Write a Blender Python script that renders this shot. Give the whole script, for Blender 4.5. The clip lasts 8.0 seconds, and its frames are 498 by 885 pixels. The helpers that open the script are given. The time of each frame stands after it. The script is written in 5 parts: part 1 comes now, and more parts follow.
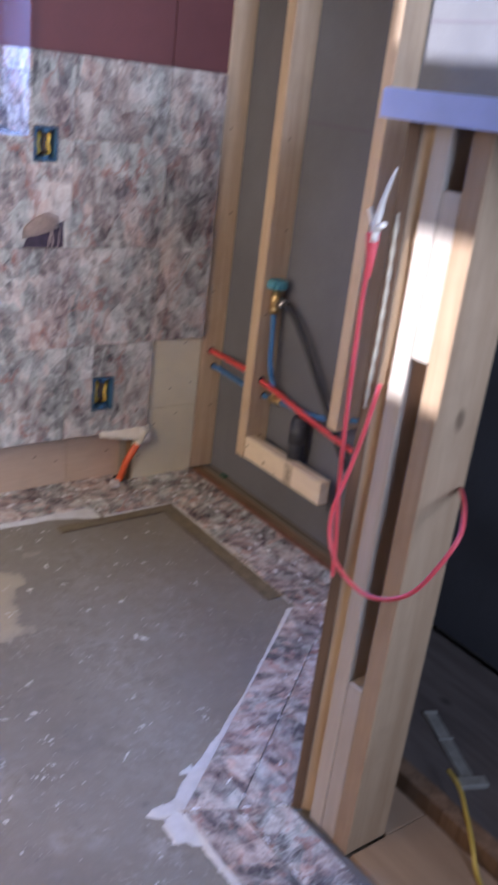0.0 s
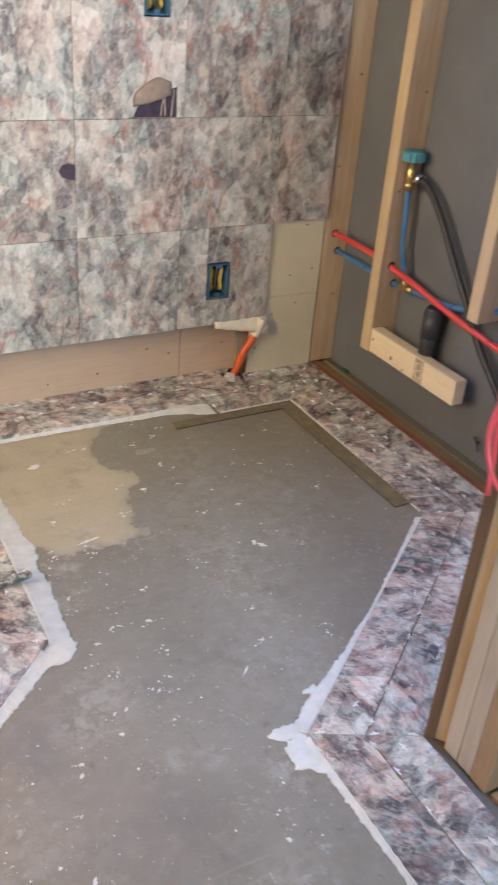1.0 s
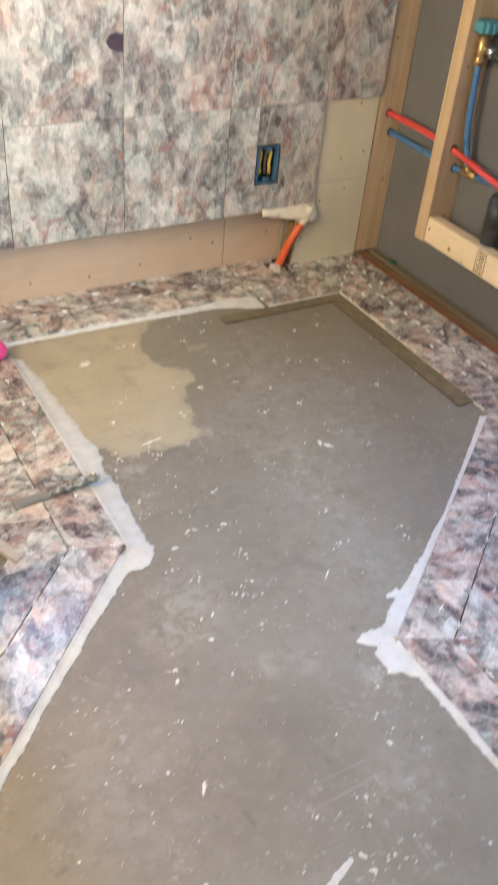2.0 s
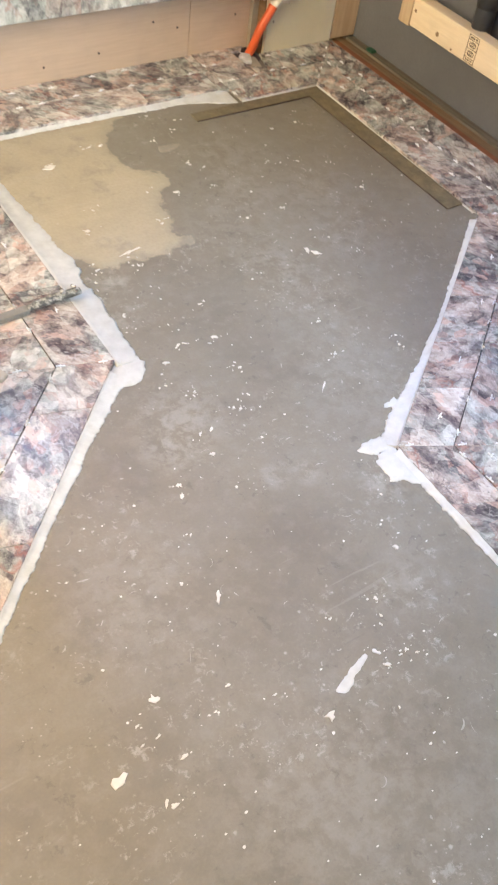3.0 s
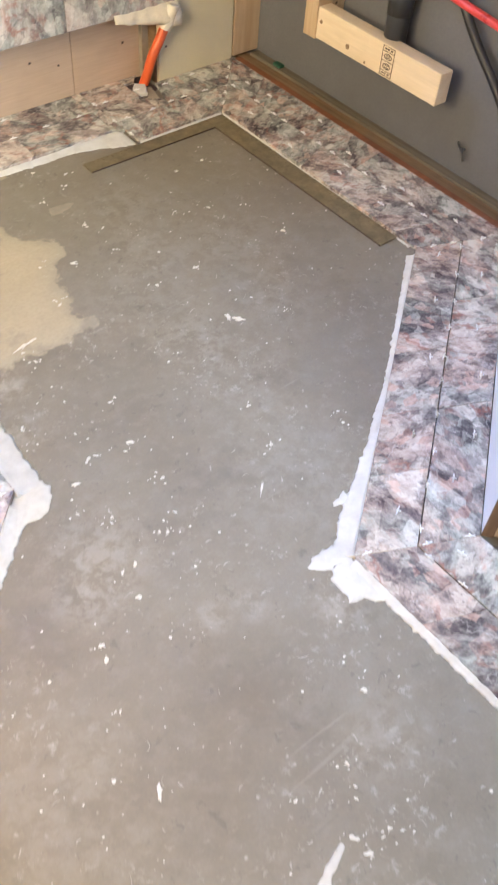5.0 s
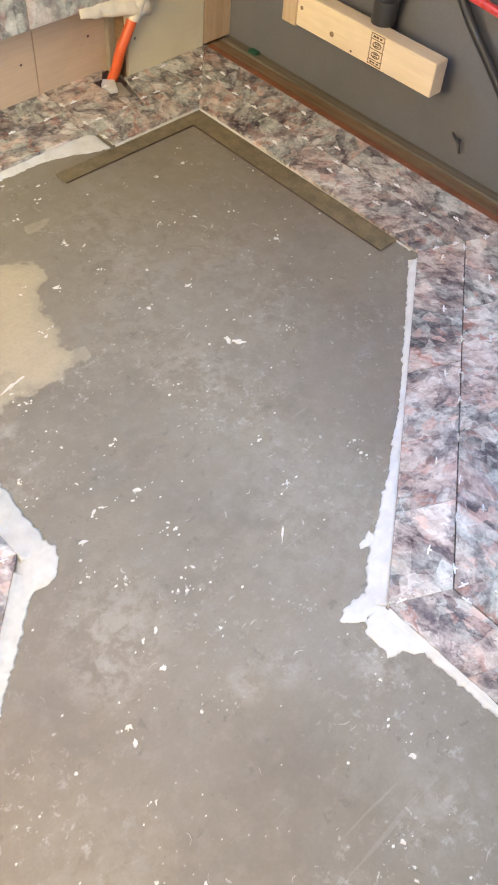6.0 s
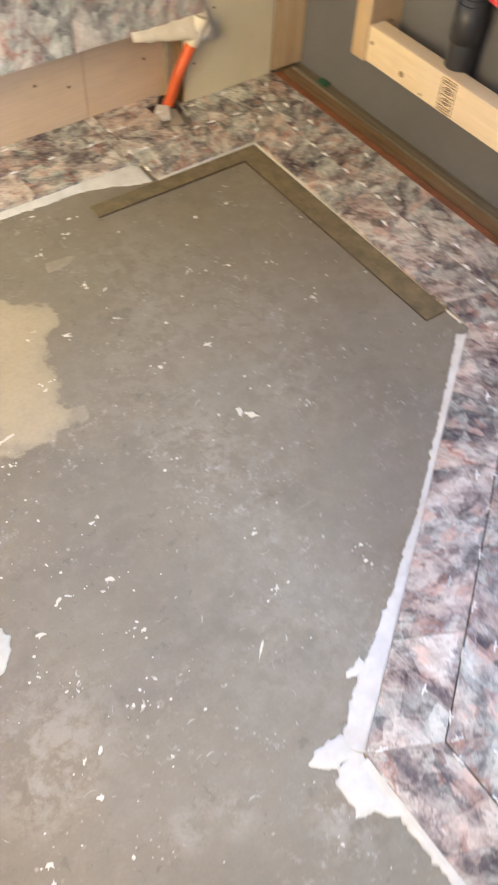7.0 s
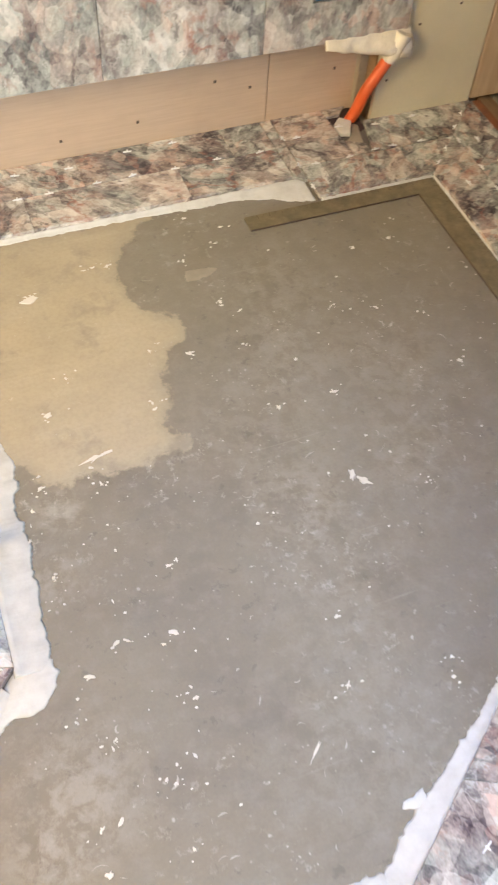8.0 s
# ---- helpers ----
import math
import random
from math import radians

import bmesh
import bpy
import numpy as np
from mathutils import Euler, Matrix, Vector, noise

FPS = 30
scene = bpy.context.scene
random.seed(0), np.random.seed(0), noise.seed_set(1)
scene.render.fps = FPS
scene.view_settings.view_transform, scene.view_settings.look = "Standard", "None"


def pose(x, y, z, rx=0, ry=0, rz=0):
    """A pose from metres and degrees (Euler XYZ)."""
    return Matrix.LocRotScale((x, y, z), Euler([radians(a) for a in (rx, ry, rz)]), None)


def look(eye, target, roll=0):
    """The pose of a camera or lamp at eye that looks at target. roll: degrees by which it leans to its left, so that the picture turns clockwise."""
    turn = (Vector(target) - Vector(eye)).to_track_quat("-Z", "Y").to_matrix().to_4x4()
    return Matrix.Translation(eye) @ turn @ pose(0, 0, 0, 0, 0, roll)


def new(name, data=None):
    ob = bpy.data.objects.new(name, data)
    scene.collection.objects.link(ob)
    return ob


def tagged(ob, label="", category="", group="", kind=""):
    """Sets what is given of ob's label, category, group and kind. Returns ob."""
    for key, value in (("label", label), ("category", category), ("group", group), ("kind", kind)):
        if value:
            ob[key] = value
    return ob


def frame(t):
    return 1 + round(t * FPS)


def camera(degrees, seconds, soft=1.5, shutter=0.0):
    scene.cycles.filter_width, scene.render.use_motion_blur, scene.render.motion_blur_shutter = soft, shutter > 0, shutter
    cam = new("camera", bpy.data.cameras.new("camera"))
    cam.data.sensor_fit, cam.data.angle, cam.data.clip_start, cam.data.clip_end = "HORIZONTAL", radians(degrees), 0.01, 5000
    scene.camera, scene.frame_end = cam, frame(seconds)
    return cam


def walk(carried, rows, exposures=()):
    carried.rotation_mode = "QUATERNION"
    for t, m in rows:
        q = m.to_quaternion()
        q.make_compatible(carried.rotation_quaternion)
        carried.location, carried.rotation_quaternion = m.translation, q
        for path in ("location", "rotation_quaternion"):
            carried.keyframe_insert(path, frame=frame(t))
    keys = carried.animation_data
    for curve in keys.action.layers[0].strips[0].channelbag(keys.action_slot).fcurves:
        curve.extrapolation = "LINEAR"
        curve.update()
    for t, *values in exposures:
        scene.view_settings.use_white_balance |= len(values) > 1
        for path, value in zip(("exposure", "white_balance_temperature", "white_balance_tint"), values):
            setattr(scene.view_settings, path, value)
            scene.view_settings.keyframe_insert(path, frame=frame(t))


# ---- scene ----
cam = camera(32.1, 8.0, soft=2.0, shutter=0.5)
PATH = [
    (0, (-1.411, -2.176, 1.301), (-0.268, -0.716, 0.549), 7.0),
    (0.5, (-1.404, -2.117, 1.261), (-0.44, -0.632, 0.33), 5.4),
    (1, (-1.347, -2.006, 1.231), (-0.452, -0.523, 0.23), 4.9),
    (1.2, (-1.352, -1.962, 1.23), (-0.5, -0.473, 0.203), 5.4),
    (2.3, (-1.525, -1.829, 1.185), (-0.655, -0.591, -0.123), 6.6),
    (2.5, (-1.546, -1.811, 1.174), (-0.679, -0.646, -0.201), 7.4),
    (3, (-1.532, -1.78, 1.142), (-0.678, -0.771, -0.359), 9.6),
    (3.5, (-1.446, -1.718, 1.113), (-0.675, -0.704, -0.429), 5.2),
    (4, (-1.376, -1.676, 1.119), (-0.654, -0.594, -0.4), 3.1),
    (4.5, (-1.341, -1.65, 1.12), (-0.532, -0.631, -0.4), 3.6),
    (5, (-1.298, -1.562, 1.122), (-0.396, -0.626, -0.399), 5.7),
    (5.2, (-1.290, -1.511, 1.122), (-0.367, -0.591, -0.395), 6.0),
    (6.3, (-1.203, -1.370, 1.115), (-0.286, -0.553, -0.464), 5.6),
    (6.5, (-1.145, -1.358, 1.091), (-0.241, -0.521, -0.485), 4.9),
    (7, (-1.019, -1.323, 1.106), (-0.255, -0.375, -0.48), 4.2),
    (7.5, (-0.964, -1.274, 1.099), (-0.343, -0.224, -0.487), 6.0),
    (8, (-0.919, -1.206, 1.083), (-0.424, -0.142, -0.537), 4.8),
]
walk(cam, [(t, look(eye, target, roll)) for t, eye, target, roll in PATH],
     exposures=[(0.0, 1.12, 5300, 22), (0.5, 1.72, 5780, 12), (1.0, 1.61, 5900, 8), (2.4, 2.03, 6150, 5), (3.5, 2.13, 6100, 5), (4.5, 2.06, 6080, 5), (5.0, 2.16, 6130, 6), (6.5, 2.15, 6180, 4), (7.0, 2.13, 6450, 5), (8.0, 2.08, 6500, 5)])

# ---------------------------------------------------------------- light
SUN_EL, SUN_AZ = 15.0, -4.0          # degrees: height, and heading of the rays from +x
world = bpy.data.worlds.new("sky")
scene.world = world
world.use_nodes = True
wn = world.node_tree
sky = wn.nodes.new("ShaderNodeTexSky")
sky.sky_type = "NISHITA"
sky.sun_disc = False
sky.sun_elevation = radians(SUN_EL)
sky.sun_rotation = radians(-90 - SUN_AZ)
wn.links.new(sky.outputs[0], wn.nodes["Background"].inputs[0])
wn.nodes["Background"].inputs[1].default_value = 0.05

sun_data = bpy.data.lights.new("sun", "SUN")
sun_data.energy, sun_data.angle, sun_data.color = 5.0, radians(0.6), (1.0, 0.93, 0.82)
sun = new("sun", sun_data)
ray = Vector((math.cos(radians(SUN_EL)) * math.cos(radians(SUN_AZ)),
              math.cos(radians(SUN_EL)) * math.sin(radians(SUN_AZ)), -math.sin(radians(SUN_EL))))
sun.matrix_world = Matrix.Translation((-6, -1, 4)) @ ray.to_track_quat("-Z", "Y").to_matrix().to_4x4()


def opening_light(name, eye, target, width, height, watts, colour, spread=180.0):
    data = bpy.data.lights.new(name, "AREA")
    data.shape, data.size, data.size_y = "RECTANGLE", width, height
    data.energy, data.color, data.spread = watts, colour, radians(spread)
    ob = new(name, data)
    ob.matrix_world = look(eye, target)
    return ob


opening_light("window_daylight", (-0.93, 0.60, 1.62), (-0.15, -1.50, 0.10), 0.95, 0.95, 5.3, (0.24, 0.47, 1.0), 80.0)
opening_light("side_daylight", (-1.96, -0.65, 1.28), (-0.15, 0.0, 0.85), 1.1, 1.2, 5.6, (1.0, 0.76, 0.46), 96.0)
# unseen warm fill, added inside the room to tint the left-hand floor
opening_light("warm_floor_fill", (-1.88, -1.20, 1.00), (-1.22, -1.12, 0.0), 1.3, 0.8, 1.9, (1.0, 0.66, 0.32), 90.0)
opening_light("doorway_daylight", (-0.60, -3.40, 1.78), (-0.40, 0.2, 1.45), 1.1, 1.1, 11.4, (0.78, 0.88, 1.0), 112.0)


# ---------------------------------------------------------------- helpers for building
def link_mesh(name, bm, material=None, parent=None, label=""):
    me = bpy.data.meshes.new(name)
    bm.normal_update()
    bm.to_mesh(me)
    bm.free()
    if material:
        me.materials.append(material)
    ob = new(name, me)
    if parent:
        ob.parent = parent
    if label:
        ob["label"] = label
    return ob


def part(name, bm, material, parent, label=""):
    return link_mesh(name, bm, material, parent, label)


def thing(name, bm, material, label, category, group="", kind=""):
    return tagged(link_mesh(name, bm, material), label, category, group, kind)


def empty(name, label, category, group="", kind="", at=(0, 0, 0)):
    ob = new(name)
    ob.empty_display_size = 0.05
    ob.location = at
    return tagged(ob, label, category, group, kind)


def box(bm, lo, hi, bevel=0.0, m=None):
    """A box between two corners, with its edges rounded by bevel."""
    size = [b - a for a, b in zip(lo, hi)]
    mid = [(a + b) / 2 for a, b in zip(lo, hi)]
    made = bmesh.ops.create_cube(bm, size=1.0, matrix=Matrix.Translation(mid) @ Matrix.Diagonal((*size, 1)))
    verts = made["verts"]
    if bevel:
        edges = list({e for v in verts for e in v.link_edges})
        verts = bmesh.ops.bevel(bm, geom=edges, offset=bevel, segments=2, affect="EDGES", profile=0.6)["verts"]
    if m:
        bmesh.ops.transform(bm, matrix=m, verts=list({v for v in verts}))
    return verts


def prism(bm, pts, z0, z1, chamfer=0.0):
    """An upright prism over a polygon in plan, with the top edge chamfered."""
    area = sum(a[0] * b[1] - b[0] * a[1] for a, b in zip(pts, pts[1:] + pts[:1]))
    if area < 0:
        pts = pts[::-1]
    c = Vector((sum(p[0] for p in pts) / len(pts), sum(p[1] for p in pts) / len(pts)))
    rings = []
    levels = [(z0, 0), (z1 - chamfer, 0), (z1, chamfer)] if chamfer else [(z0, 0), (z1, 0)]
    for z, inset in levels:
        ring = []
        for p in pts:
            d = c - Vector(p[:2])
            q = Vector(p[:2]) + (d.normalized() * inset * 1.4 if inset else d * 0)
            ring.append(bm.verts.new((q.x, q.y, z)))
        rings.append(ring)
    n = len(pts)
    bm.faces.new(rings[0][::-1])
    bm.faces.new(rings[-1])
    for lower, upper in zip(rings, rings[1:]):
        for i in range(n):
            bm.faces.new((lower[i], lower[(i + 1) % n], upper[(i + 1) % n], upper[i]))


def smooth_line(points, steps=6):
    """A Catmull-Rom line through the points."""
    pts = [Vector(p) for p in points]
    pts = [pts[0] * 2 - pts[1]] + pts + [pts[-1] * 2 - pts[-2]]
    out = []
    for a, b, c, d in zip(pts, pts[1:], pts[2:], pts[3:]):
        for i in range(steps):
            t = i / steps
            out.append(0.5 * ((2 * b) + (c - a) * t + (2 * a - 5 * b + 4 * c - d) * t * t
                              + (3 * b - a - 3 * c + d) * t ** 3))
    return out + [pts[-2]]


def tube(bm, points, radius, sides=12, steps=6, wobble=0.0, taper=None, flat=1.0):
    """A round tube along a smooth line, closed at both ends."""
    line = smooth_line(points, steps) if steps else [Vector(p) for p in points]
    rings, up = [], Vector((0.13, 0.21, 0.97))
    for i, p in enumerate(line):
        way = (line[min(i + 1, len(line) - 1)] - line[max(i - 1, 0)]).normalized()
        side = way.cross(up)
        if side.length < 1e-3:
            side = way.cross(Vector((1, 0, 0)))
        side.normalize()
        other = side.cross(way).normalized()
        up = other
        r = radius * (taper(i / (len(line) - 1)) if taper else 1.0)
        ring = []
        for k in range(sides):
            a = 2 * math.pi * k / sides
            rr = r * (1 + wobble * noise.noise(p * 90 + Vector((k, 0, 0))))
            ring.append(bm.verts.new(p + side * math.cos(a) * rr + other * math.sin(a) * rr * flat))
        rings.append(ring)
    for lower, upper in zip(rings, rings[1:]):
        for k in range(sides):
            bm.faces.new((lower[k], lower[(k + 1) % sides], upper[(k + 1) % sides], upper[k])).smooth = True
    bm.faces.new(rings[0][::-1])
    bm.faces.new(rings[-1])


def slab_with_holes(bm, x0, x1, z0, z1, depth, holes, chamfer=0.0):
    """An upright slab facing -y, its front at y = 0, with rectangular holes (x0, x1, z0, z1)."""
    xs = sorted({x0, x1, *[h[0] for h in holes], *[h[1] for h in holes]})
    zs = sorted({z0, z1, *[h[2] for h in holes], *[h[3] for h in holes]})
    xs = [x for x in xs if x0 <= x <= x1]
    zs = [z for z in zs if z0 <= z <= z1]

    def solid(i, j):
        if not (0 <= i < len(xs) - 1 and 0 <= j < len(zs) - 1):
            return False
        cx, cz = (xs[i] + xs[i + 1]) / 2, (zs[j] + zs[j + 1]) / 2
        return not any(h[0] < cx < h[1] and h[2] < cz < h[3] for h in holes)

    made = {}

    def v(i, j, k):
        if (i, j, k) not in made:
            made[i, j, k] = bm.verts.new((xs[i], k * depth, zs[j]))
        return made[i, j, k]

    for i in range(len(xs) - 1):
        for j in range(len(zs) - 1):
            if not solid(i, j):
                continue
            bm.faces.new((v(i, j, 0), v(i + 1, j, 0), v(i + 1, j + 1, 0), v(i, j + 1, 0)))
            bm.faces.new((v(i, j, 1), v(i, j + 1, 1), v(i + 1, j + 1, 1), v(i + 1, j, 1)))
            if not solid(i - 1, j):
                bm.faces.new((v(i, j, 0), v(i, j + 1, 0), v(i, j + 1, 1), v(i, j, 1)))
            if not solid(i + 1, j):
                bm.faces.new((v(i + 1, j, 0), v(i + 1, j, 1), v(i + 1, j + 1, 1), v(i + 1, j + 1, 0)))
            if not solid(i, j - 1):
                bm.faces.new((v(i, j, 0), v(i, j, 1), v(i + 1, j, 1), v(i + 1, j, 0)))
            if not solid(i, j + 1):
                bm.faces.new((v(i, j + 1, 0), v(i + 1, j + 1, 0), v(i + 1, j + 1, 1), v(i, j + 1, 1)))


# ---------------------------------------------------------------- materials
class Nodes:
    """Short hand for building a node material."""

    def __init__(self, name):
        self.mat = bpy.data.materials.new(name)
        self.mat.use_nodes = True
        self.tree = self.mat.node_tree
        self.bsdf = self.tree.nodes["Principled BSDF"]

    def add(self, kind, operation="", feature="", data_type="", blend_type=""):
        node = self.tree.nodes.new(kind)
        if operation:
            node.operation = operation
        if feature:
            node.feature = feature
        if data_type:
            node.data_type = data_type
        if blend_type:
            node.blend_type = blend_type
        return node

    def wire(self, a, b):
        self.tree.links.new(a, b)

    def put(self, socket, value):
        if isinstance(value, bpy.types.NodeSocket):
            self.wire(value, socket)
        else:
            socket.default_value = value

    def coords(self, scale=(1, 1, 1), shift_random=0.0):
        out = self.add("ShaderNodeTexCoord").outputs["Object"]
        if shift_random:
            info = self.add("ShaderNodeObjectInfo")
            mul = self.add("ShaderNodeVectorMath", operation="MULTIPLY_ADD")
            self.wire(info.outputs["Random"], mul.inputs[0])
            mul.inputs[1].default_value = (shift_random, shift_random * 1.7, shift_random * 0.6)
            self.wire(out, mul.inputs[2])
            out = mul.outputs[0]
        if tuple(scale) != (1, 1, 1):
            m = self.add("ShaderNodeMapping")
            m.inputs["Scale"].default_value = scale
            self.wire(out, m.inputs[0])
            out = m.outputs[0]
        return out

    def noise(self, vec, scale, detail=4.0, rough=0.55, distort=0.0, colour=False):
        n = self.add("ShaderNodeTexNoise")
        self.wire(vec, n.inputs["Vector"])
        for key, value in (("Scale", scale), ("Detail", detail), ("Roughness", rough), ("Distortion", distort)):
            n.inputs[key].default_value = value
        return n.outputs["Color" if colour else "Fac"]

    def voronoi(self, vec, scale, feature="F1", out="Color", rand=1.0):
        n = self.add("ShaderNodeTexVoronoi", feature=feature)
        self.wire(vec, n.inputs["Vector"])
        n.inputs["Scale"].default_value = scale
        n.inputs["Randomness"].default_value = rand
        return n.outputs[out]

    def warp(self, vec, scale, amount, detail=3.0):
        n = self.noise(vec, scale, detail, colour=True)
        m = self.add("ShaderNodeVectorMath", operation="MULTIPLY_ADD")
        self.wire(n, m.inputs[0])
        m.inputs[1].default_value = (amount,) * 3
        self.wire(vec, m.inputs[2])
        return m.outputs[0]

    def ramp(self, fac, stops, mode="LINEAR"):
        n = self.add("ShaderNodeValToRGB")
        n.color_ramp.interpolation = mode
        els = n.color_ramp.elements
        while len(els) < len(stops):
            els.new(0.5)
        for el, (pos, col) in zip(els, stops):
            el.position = pos
            el.color = (*col, 1) if len(col) == 3 else col
        self.wire(fac, n.inputs[0])
        return n.outputs[0]

    def grey(self, fac, a, b, lo=0.0, hi=1.0):
        n = self.add("ShaderNodeMapRange")
        self.wire(fac, n.inputs[0])
        for i, value in enumerate((a, b, lo, hi)):
            n.inputs[i + 1].default_value = value
        return n.outputs[0]

    def math(self, op, a, b=0.0):
        n = self.add("ShaderNodeMath", operation=op)
        self.put(n.inputs[0], a)
        self.put(n.inputs[1], b)
        return n.outputs[0]

    def mix(self, fac, a, b, blend="MIX"):
        n = self.add("ShaderNodeMix", data_type="RGBA", blend_type=blend)
        self.put(n.inputs[0], fac)
        for socket, value in ((n.inputs[6], a), (n.inputs[7], b)):
            self.put(socket, (*value, 1) if isinstance(value, tuple) and len(value) == 3 else value)
        return n.outputs[2]

    def finish(self, colour, rough, bump=None, strength=0.3, distance=0.002, metal=0.0, spec=0.5):
        self.put(self.bsdf.inputs["Base Color"], (*colour, 1) if isinstance(colour, tuple) and len(colour) == 3 else colour)
        self.put(self.bsdf.inputs["Roughness"], rough)
        self.bsdf.inputs["Metallic"].default_value = metal
        self.bsdf.inputs["Specular IOR Level"].default_value = spec
        if bump is not None:
            b = self.add("ShaderNodeBump")
            b.inputs["Strength"].default_value = strength
            b.inputs["Distance"].default_value = distance
            self.wire(bump, b.inputs["Height"])
            self.wire(b.outputs[0], self.bsdf.inputs["Normal"])
        return self.mat


def make_marble(name, fine=1.0, warmth=0.0, grain=(1.0, 1.0, 1.0), spin=0.0, contrast=1.0, flush=0.6, bright=0.0):
    """Breccia marble: broken clasts of grey-green, cream, salmon and plum in a dusky matrix, differing from tile to tile."""
    n = Nodes(name)
    base = n.coords(shift_random=37.0)
    info = n.add("ShaderNodeObjectInfo").outputs["Random"]
    other = n.math("FRACT", n.math("MULTIPLY", info, 17.31))
    if spin:
        turned = n.add("ShaderNodeVectorRotate")
        turned.rotation_type = "Z_AXIS"
        n.wire(base, turned.inputs["Vector"])
        n.wire(n.grey(other, 0, 1, -spin, spin), turned.inputs["Angle"])
        base = turned.outputs[0]
    along = n.add("ShaderNodeMapping")
    along.inputs["Scale"].default_value = grain
    n.wire(base, along.inputs[0])
    base = along.outputs[0]
    w1 = n.warp(base, 7.0 * fine, 0.024 / fine, 3.0)
    w2 = n.warp(w1, 40.0 * fine, 0.0085 / fine, 5.0)
    w3 = n.warp(w2, 150.0 * fine, 0.0028 / fine, 3.0)
    # clasts of two sizes, each with a tone and a hue of its own
    big = n.add("ShaderNodeSeparateColor")
    n.wire(n.voronoi(w2, 15.0 * fine), big.inputs[0])
    small = n.add("ShaderNodeSeparateColor")
    n.wire(n.voronoi(w3, 52.0 * fine), small.inputs[0])
    body = n.noise(w2, 24.0 * fine, 9.0, 0.70, 0.3)
    speck = n.noise(w3, 120.0 * fine, 6.0, 0.75)
    broad = n.noise(w1, 6.0 * fine, 6.0, 0.6)
    tone = n.math("MULTIPLY", n.math("SUBTRACT", big.outputs[0], 0.5), 0.34)
    tone = n.math("ADD", tone, n.math("MULTIPLY", n.math("SUBTRACT", small.outputs[1], 0.5), 0.30))
    tone = n.math("ADD", tone, n.math("MULTIPLY", n.math("SUBTRACT", body, 0.5), 1.05))
    tone = n.math("ADD", tone, n.math("MULTIPLY", n.math("SUBTRACT", broad, 0.5), 0.75))
    tone = n.math("ADD", tone, n.math("MULTIPLY", n.math("SUBTRACT", speck, 0.5), 0.80))
    tone = n.math("MULTIPLY", tone, contrast)
    tone = n.math("ADD", tone, n.grey(info, 0, 1, 0.52 + bright, 0.66 + bright))
    cool = n.ramp(tone, [(0.18, (0.040, 0.036, 0.046)), (0.36, (0.125, 0.124, 0.124)), (0.52, (0.265, 0.270, 0.250)),
                         (0.68, (0.415, 0.425, 0.385)), (0.84, (0.57, 0.565, 0.52)), (1.0, (0.70, 0.69, 0.645))])
    warm = n.ramp(tone, [(0.18, (0.056, 0.037, 0.045)), (0.36, (0.165, 0.122, 0.120)), (0.52, (0.330, 0.262, 0.232)),
                         (0.68, (0.490, 0.395, 0.340)), (0.84, (0.60, 0.52, 0.455)), (1.0, (0.71, 0.66, 0.60))])
    hue = n.math("ADD", n.grey(n.noise(w1, 7.0 * fine, 5.0, 0.6), 0.40, 0.60), n.grey(other, 0, 1, -0.45 + warmth, 0.15 + warmth))
    hue = n.math("ADD", hue, n.math("MULTIPLY", n.math("SUBTRACT", big.outputs[2], 0.5), 0.9))
    col = n.mix(n.grey(hue, 0.0, 1.0), cool, warm)
    # salmon clasts and clouds
    salmon = n.math("MULTIPLY", n.grey(small.outputs[0], 0.74, 0.78), n.grey(n.noise(w1, 10.0 * fine, 5.0, 0.65), 0.44, 0.58))
    salmon = n.math("MAXIMUM", salmon, n.grey(n.noise(w2, 15.0 * fine, 7.0, 0.70, 0.4), 0.59, 0.67))
    pink = n.mix(n.grey(tone, 0.3, 0.8), (0.30, 0.150, 0.125), (0.66, 0.435, 0.345))
    col = n.mix(n.math("MULTIPLY", salmon, flush), col, pink)
    # plum matrix squeezed between the clasts
    rim = n.voronoi(w2, 15.0 * fine, "DISTANCE_TO_EDGE", "Distance")
    thick = n.grey(n.noise(w1, 13.0 * fine, 5.0, 0.65), 0.46, 0.66, -0.10, 0.24)
    matrix = n.grey(n.math("SUBTRACT", n.math("ADD", rim, n.math("MULTIPLY", n.math("SUBTRACT", body, 0.5), 0.35)), thick), 0.05, -0.04)
    col = n.mix(n.math("MULTIPLY", matrix, 0.48 * contrast), col, n.mix(n.grey(speck, 0.35, 0.65), (0.055, 0.040, 0.050), (0.155, 0.125, 0.130)))
    fleck = n.math("MULTIPLY", n.grey(n.noise(w3, 46.0 * fine, 7.0, 0.72), 0.55, 0.60), n.grey(n.noise(w1, 9.0 * fine, 4.0), 0.42, 0.56))
    col = n.mix(n.math("MULTIPLY", fleck, 0.66 * contrast), col, (0.075, 0.060, 0.070))
    # pale healed cracks and rusty seams
    ridge = n.math("ABSOLUTE", n.math("SUBTRACT", n.noise(w2, 9.0 * fine, 7.0, 0.6), 0.5))
    wisp = n.math("MULTIPLY", n.grey(ridge, 0.0, 0.012, 1.0, 0.0), n.grey(n.noise(base, 5.0), 0.44, 0.56))
    col = n.mix(n.math("MULTIPLY", wisp, 0.45), col, (0.72, 0.70, 0.65))
    rust = n.math("ABSOLUTE", n.math("SUBTRACT", n.noise(w1, 3.5 * fine, 6.0, 0.55), 0.47))
    seam = n.math("MULTIPLY", n.grey(rust, 0.0, 0.012, 1.0, 0.0), n.grey(n.noise(base, 8.0), 0.46, 0.58))
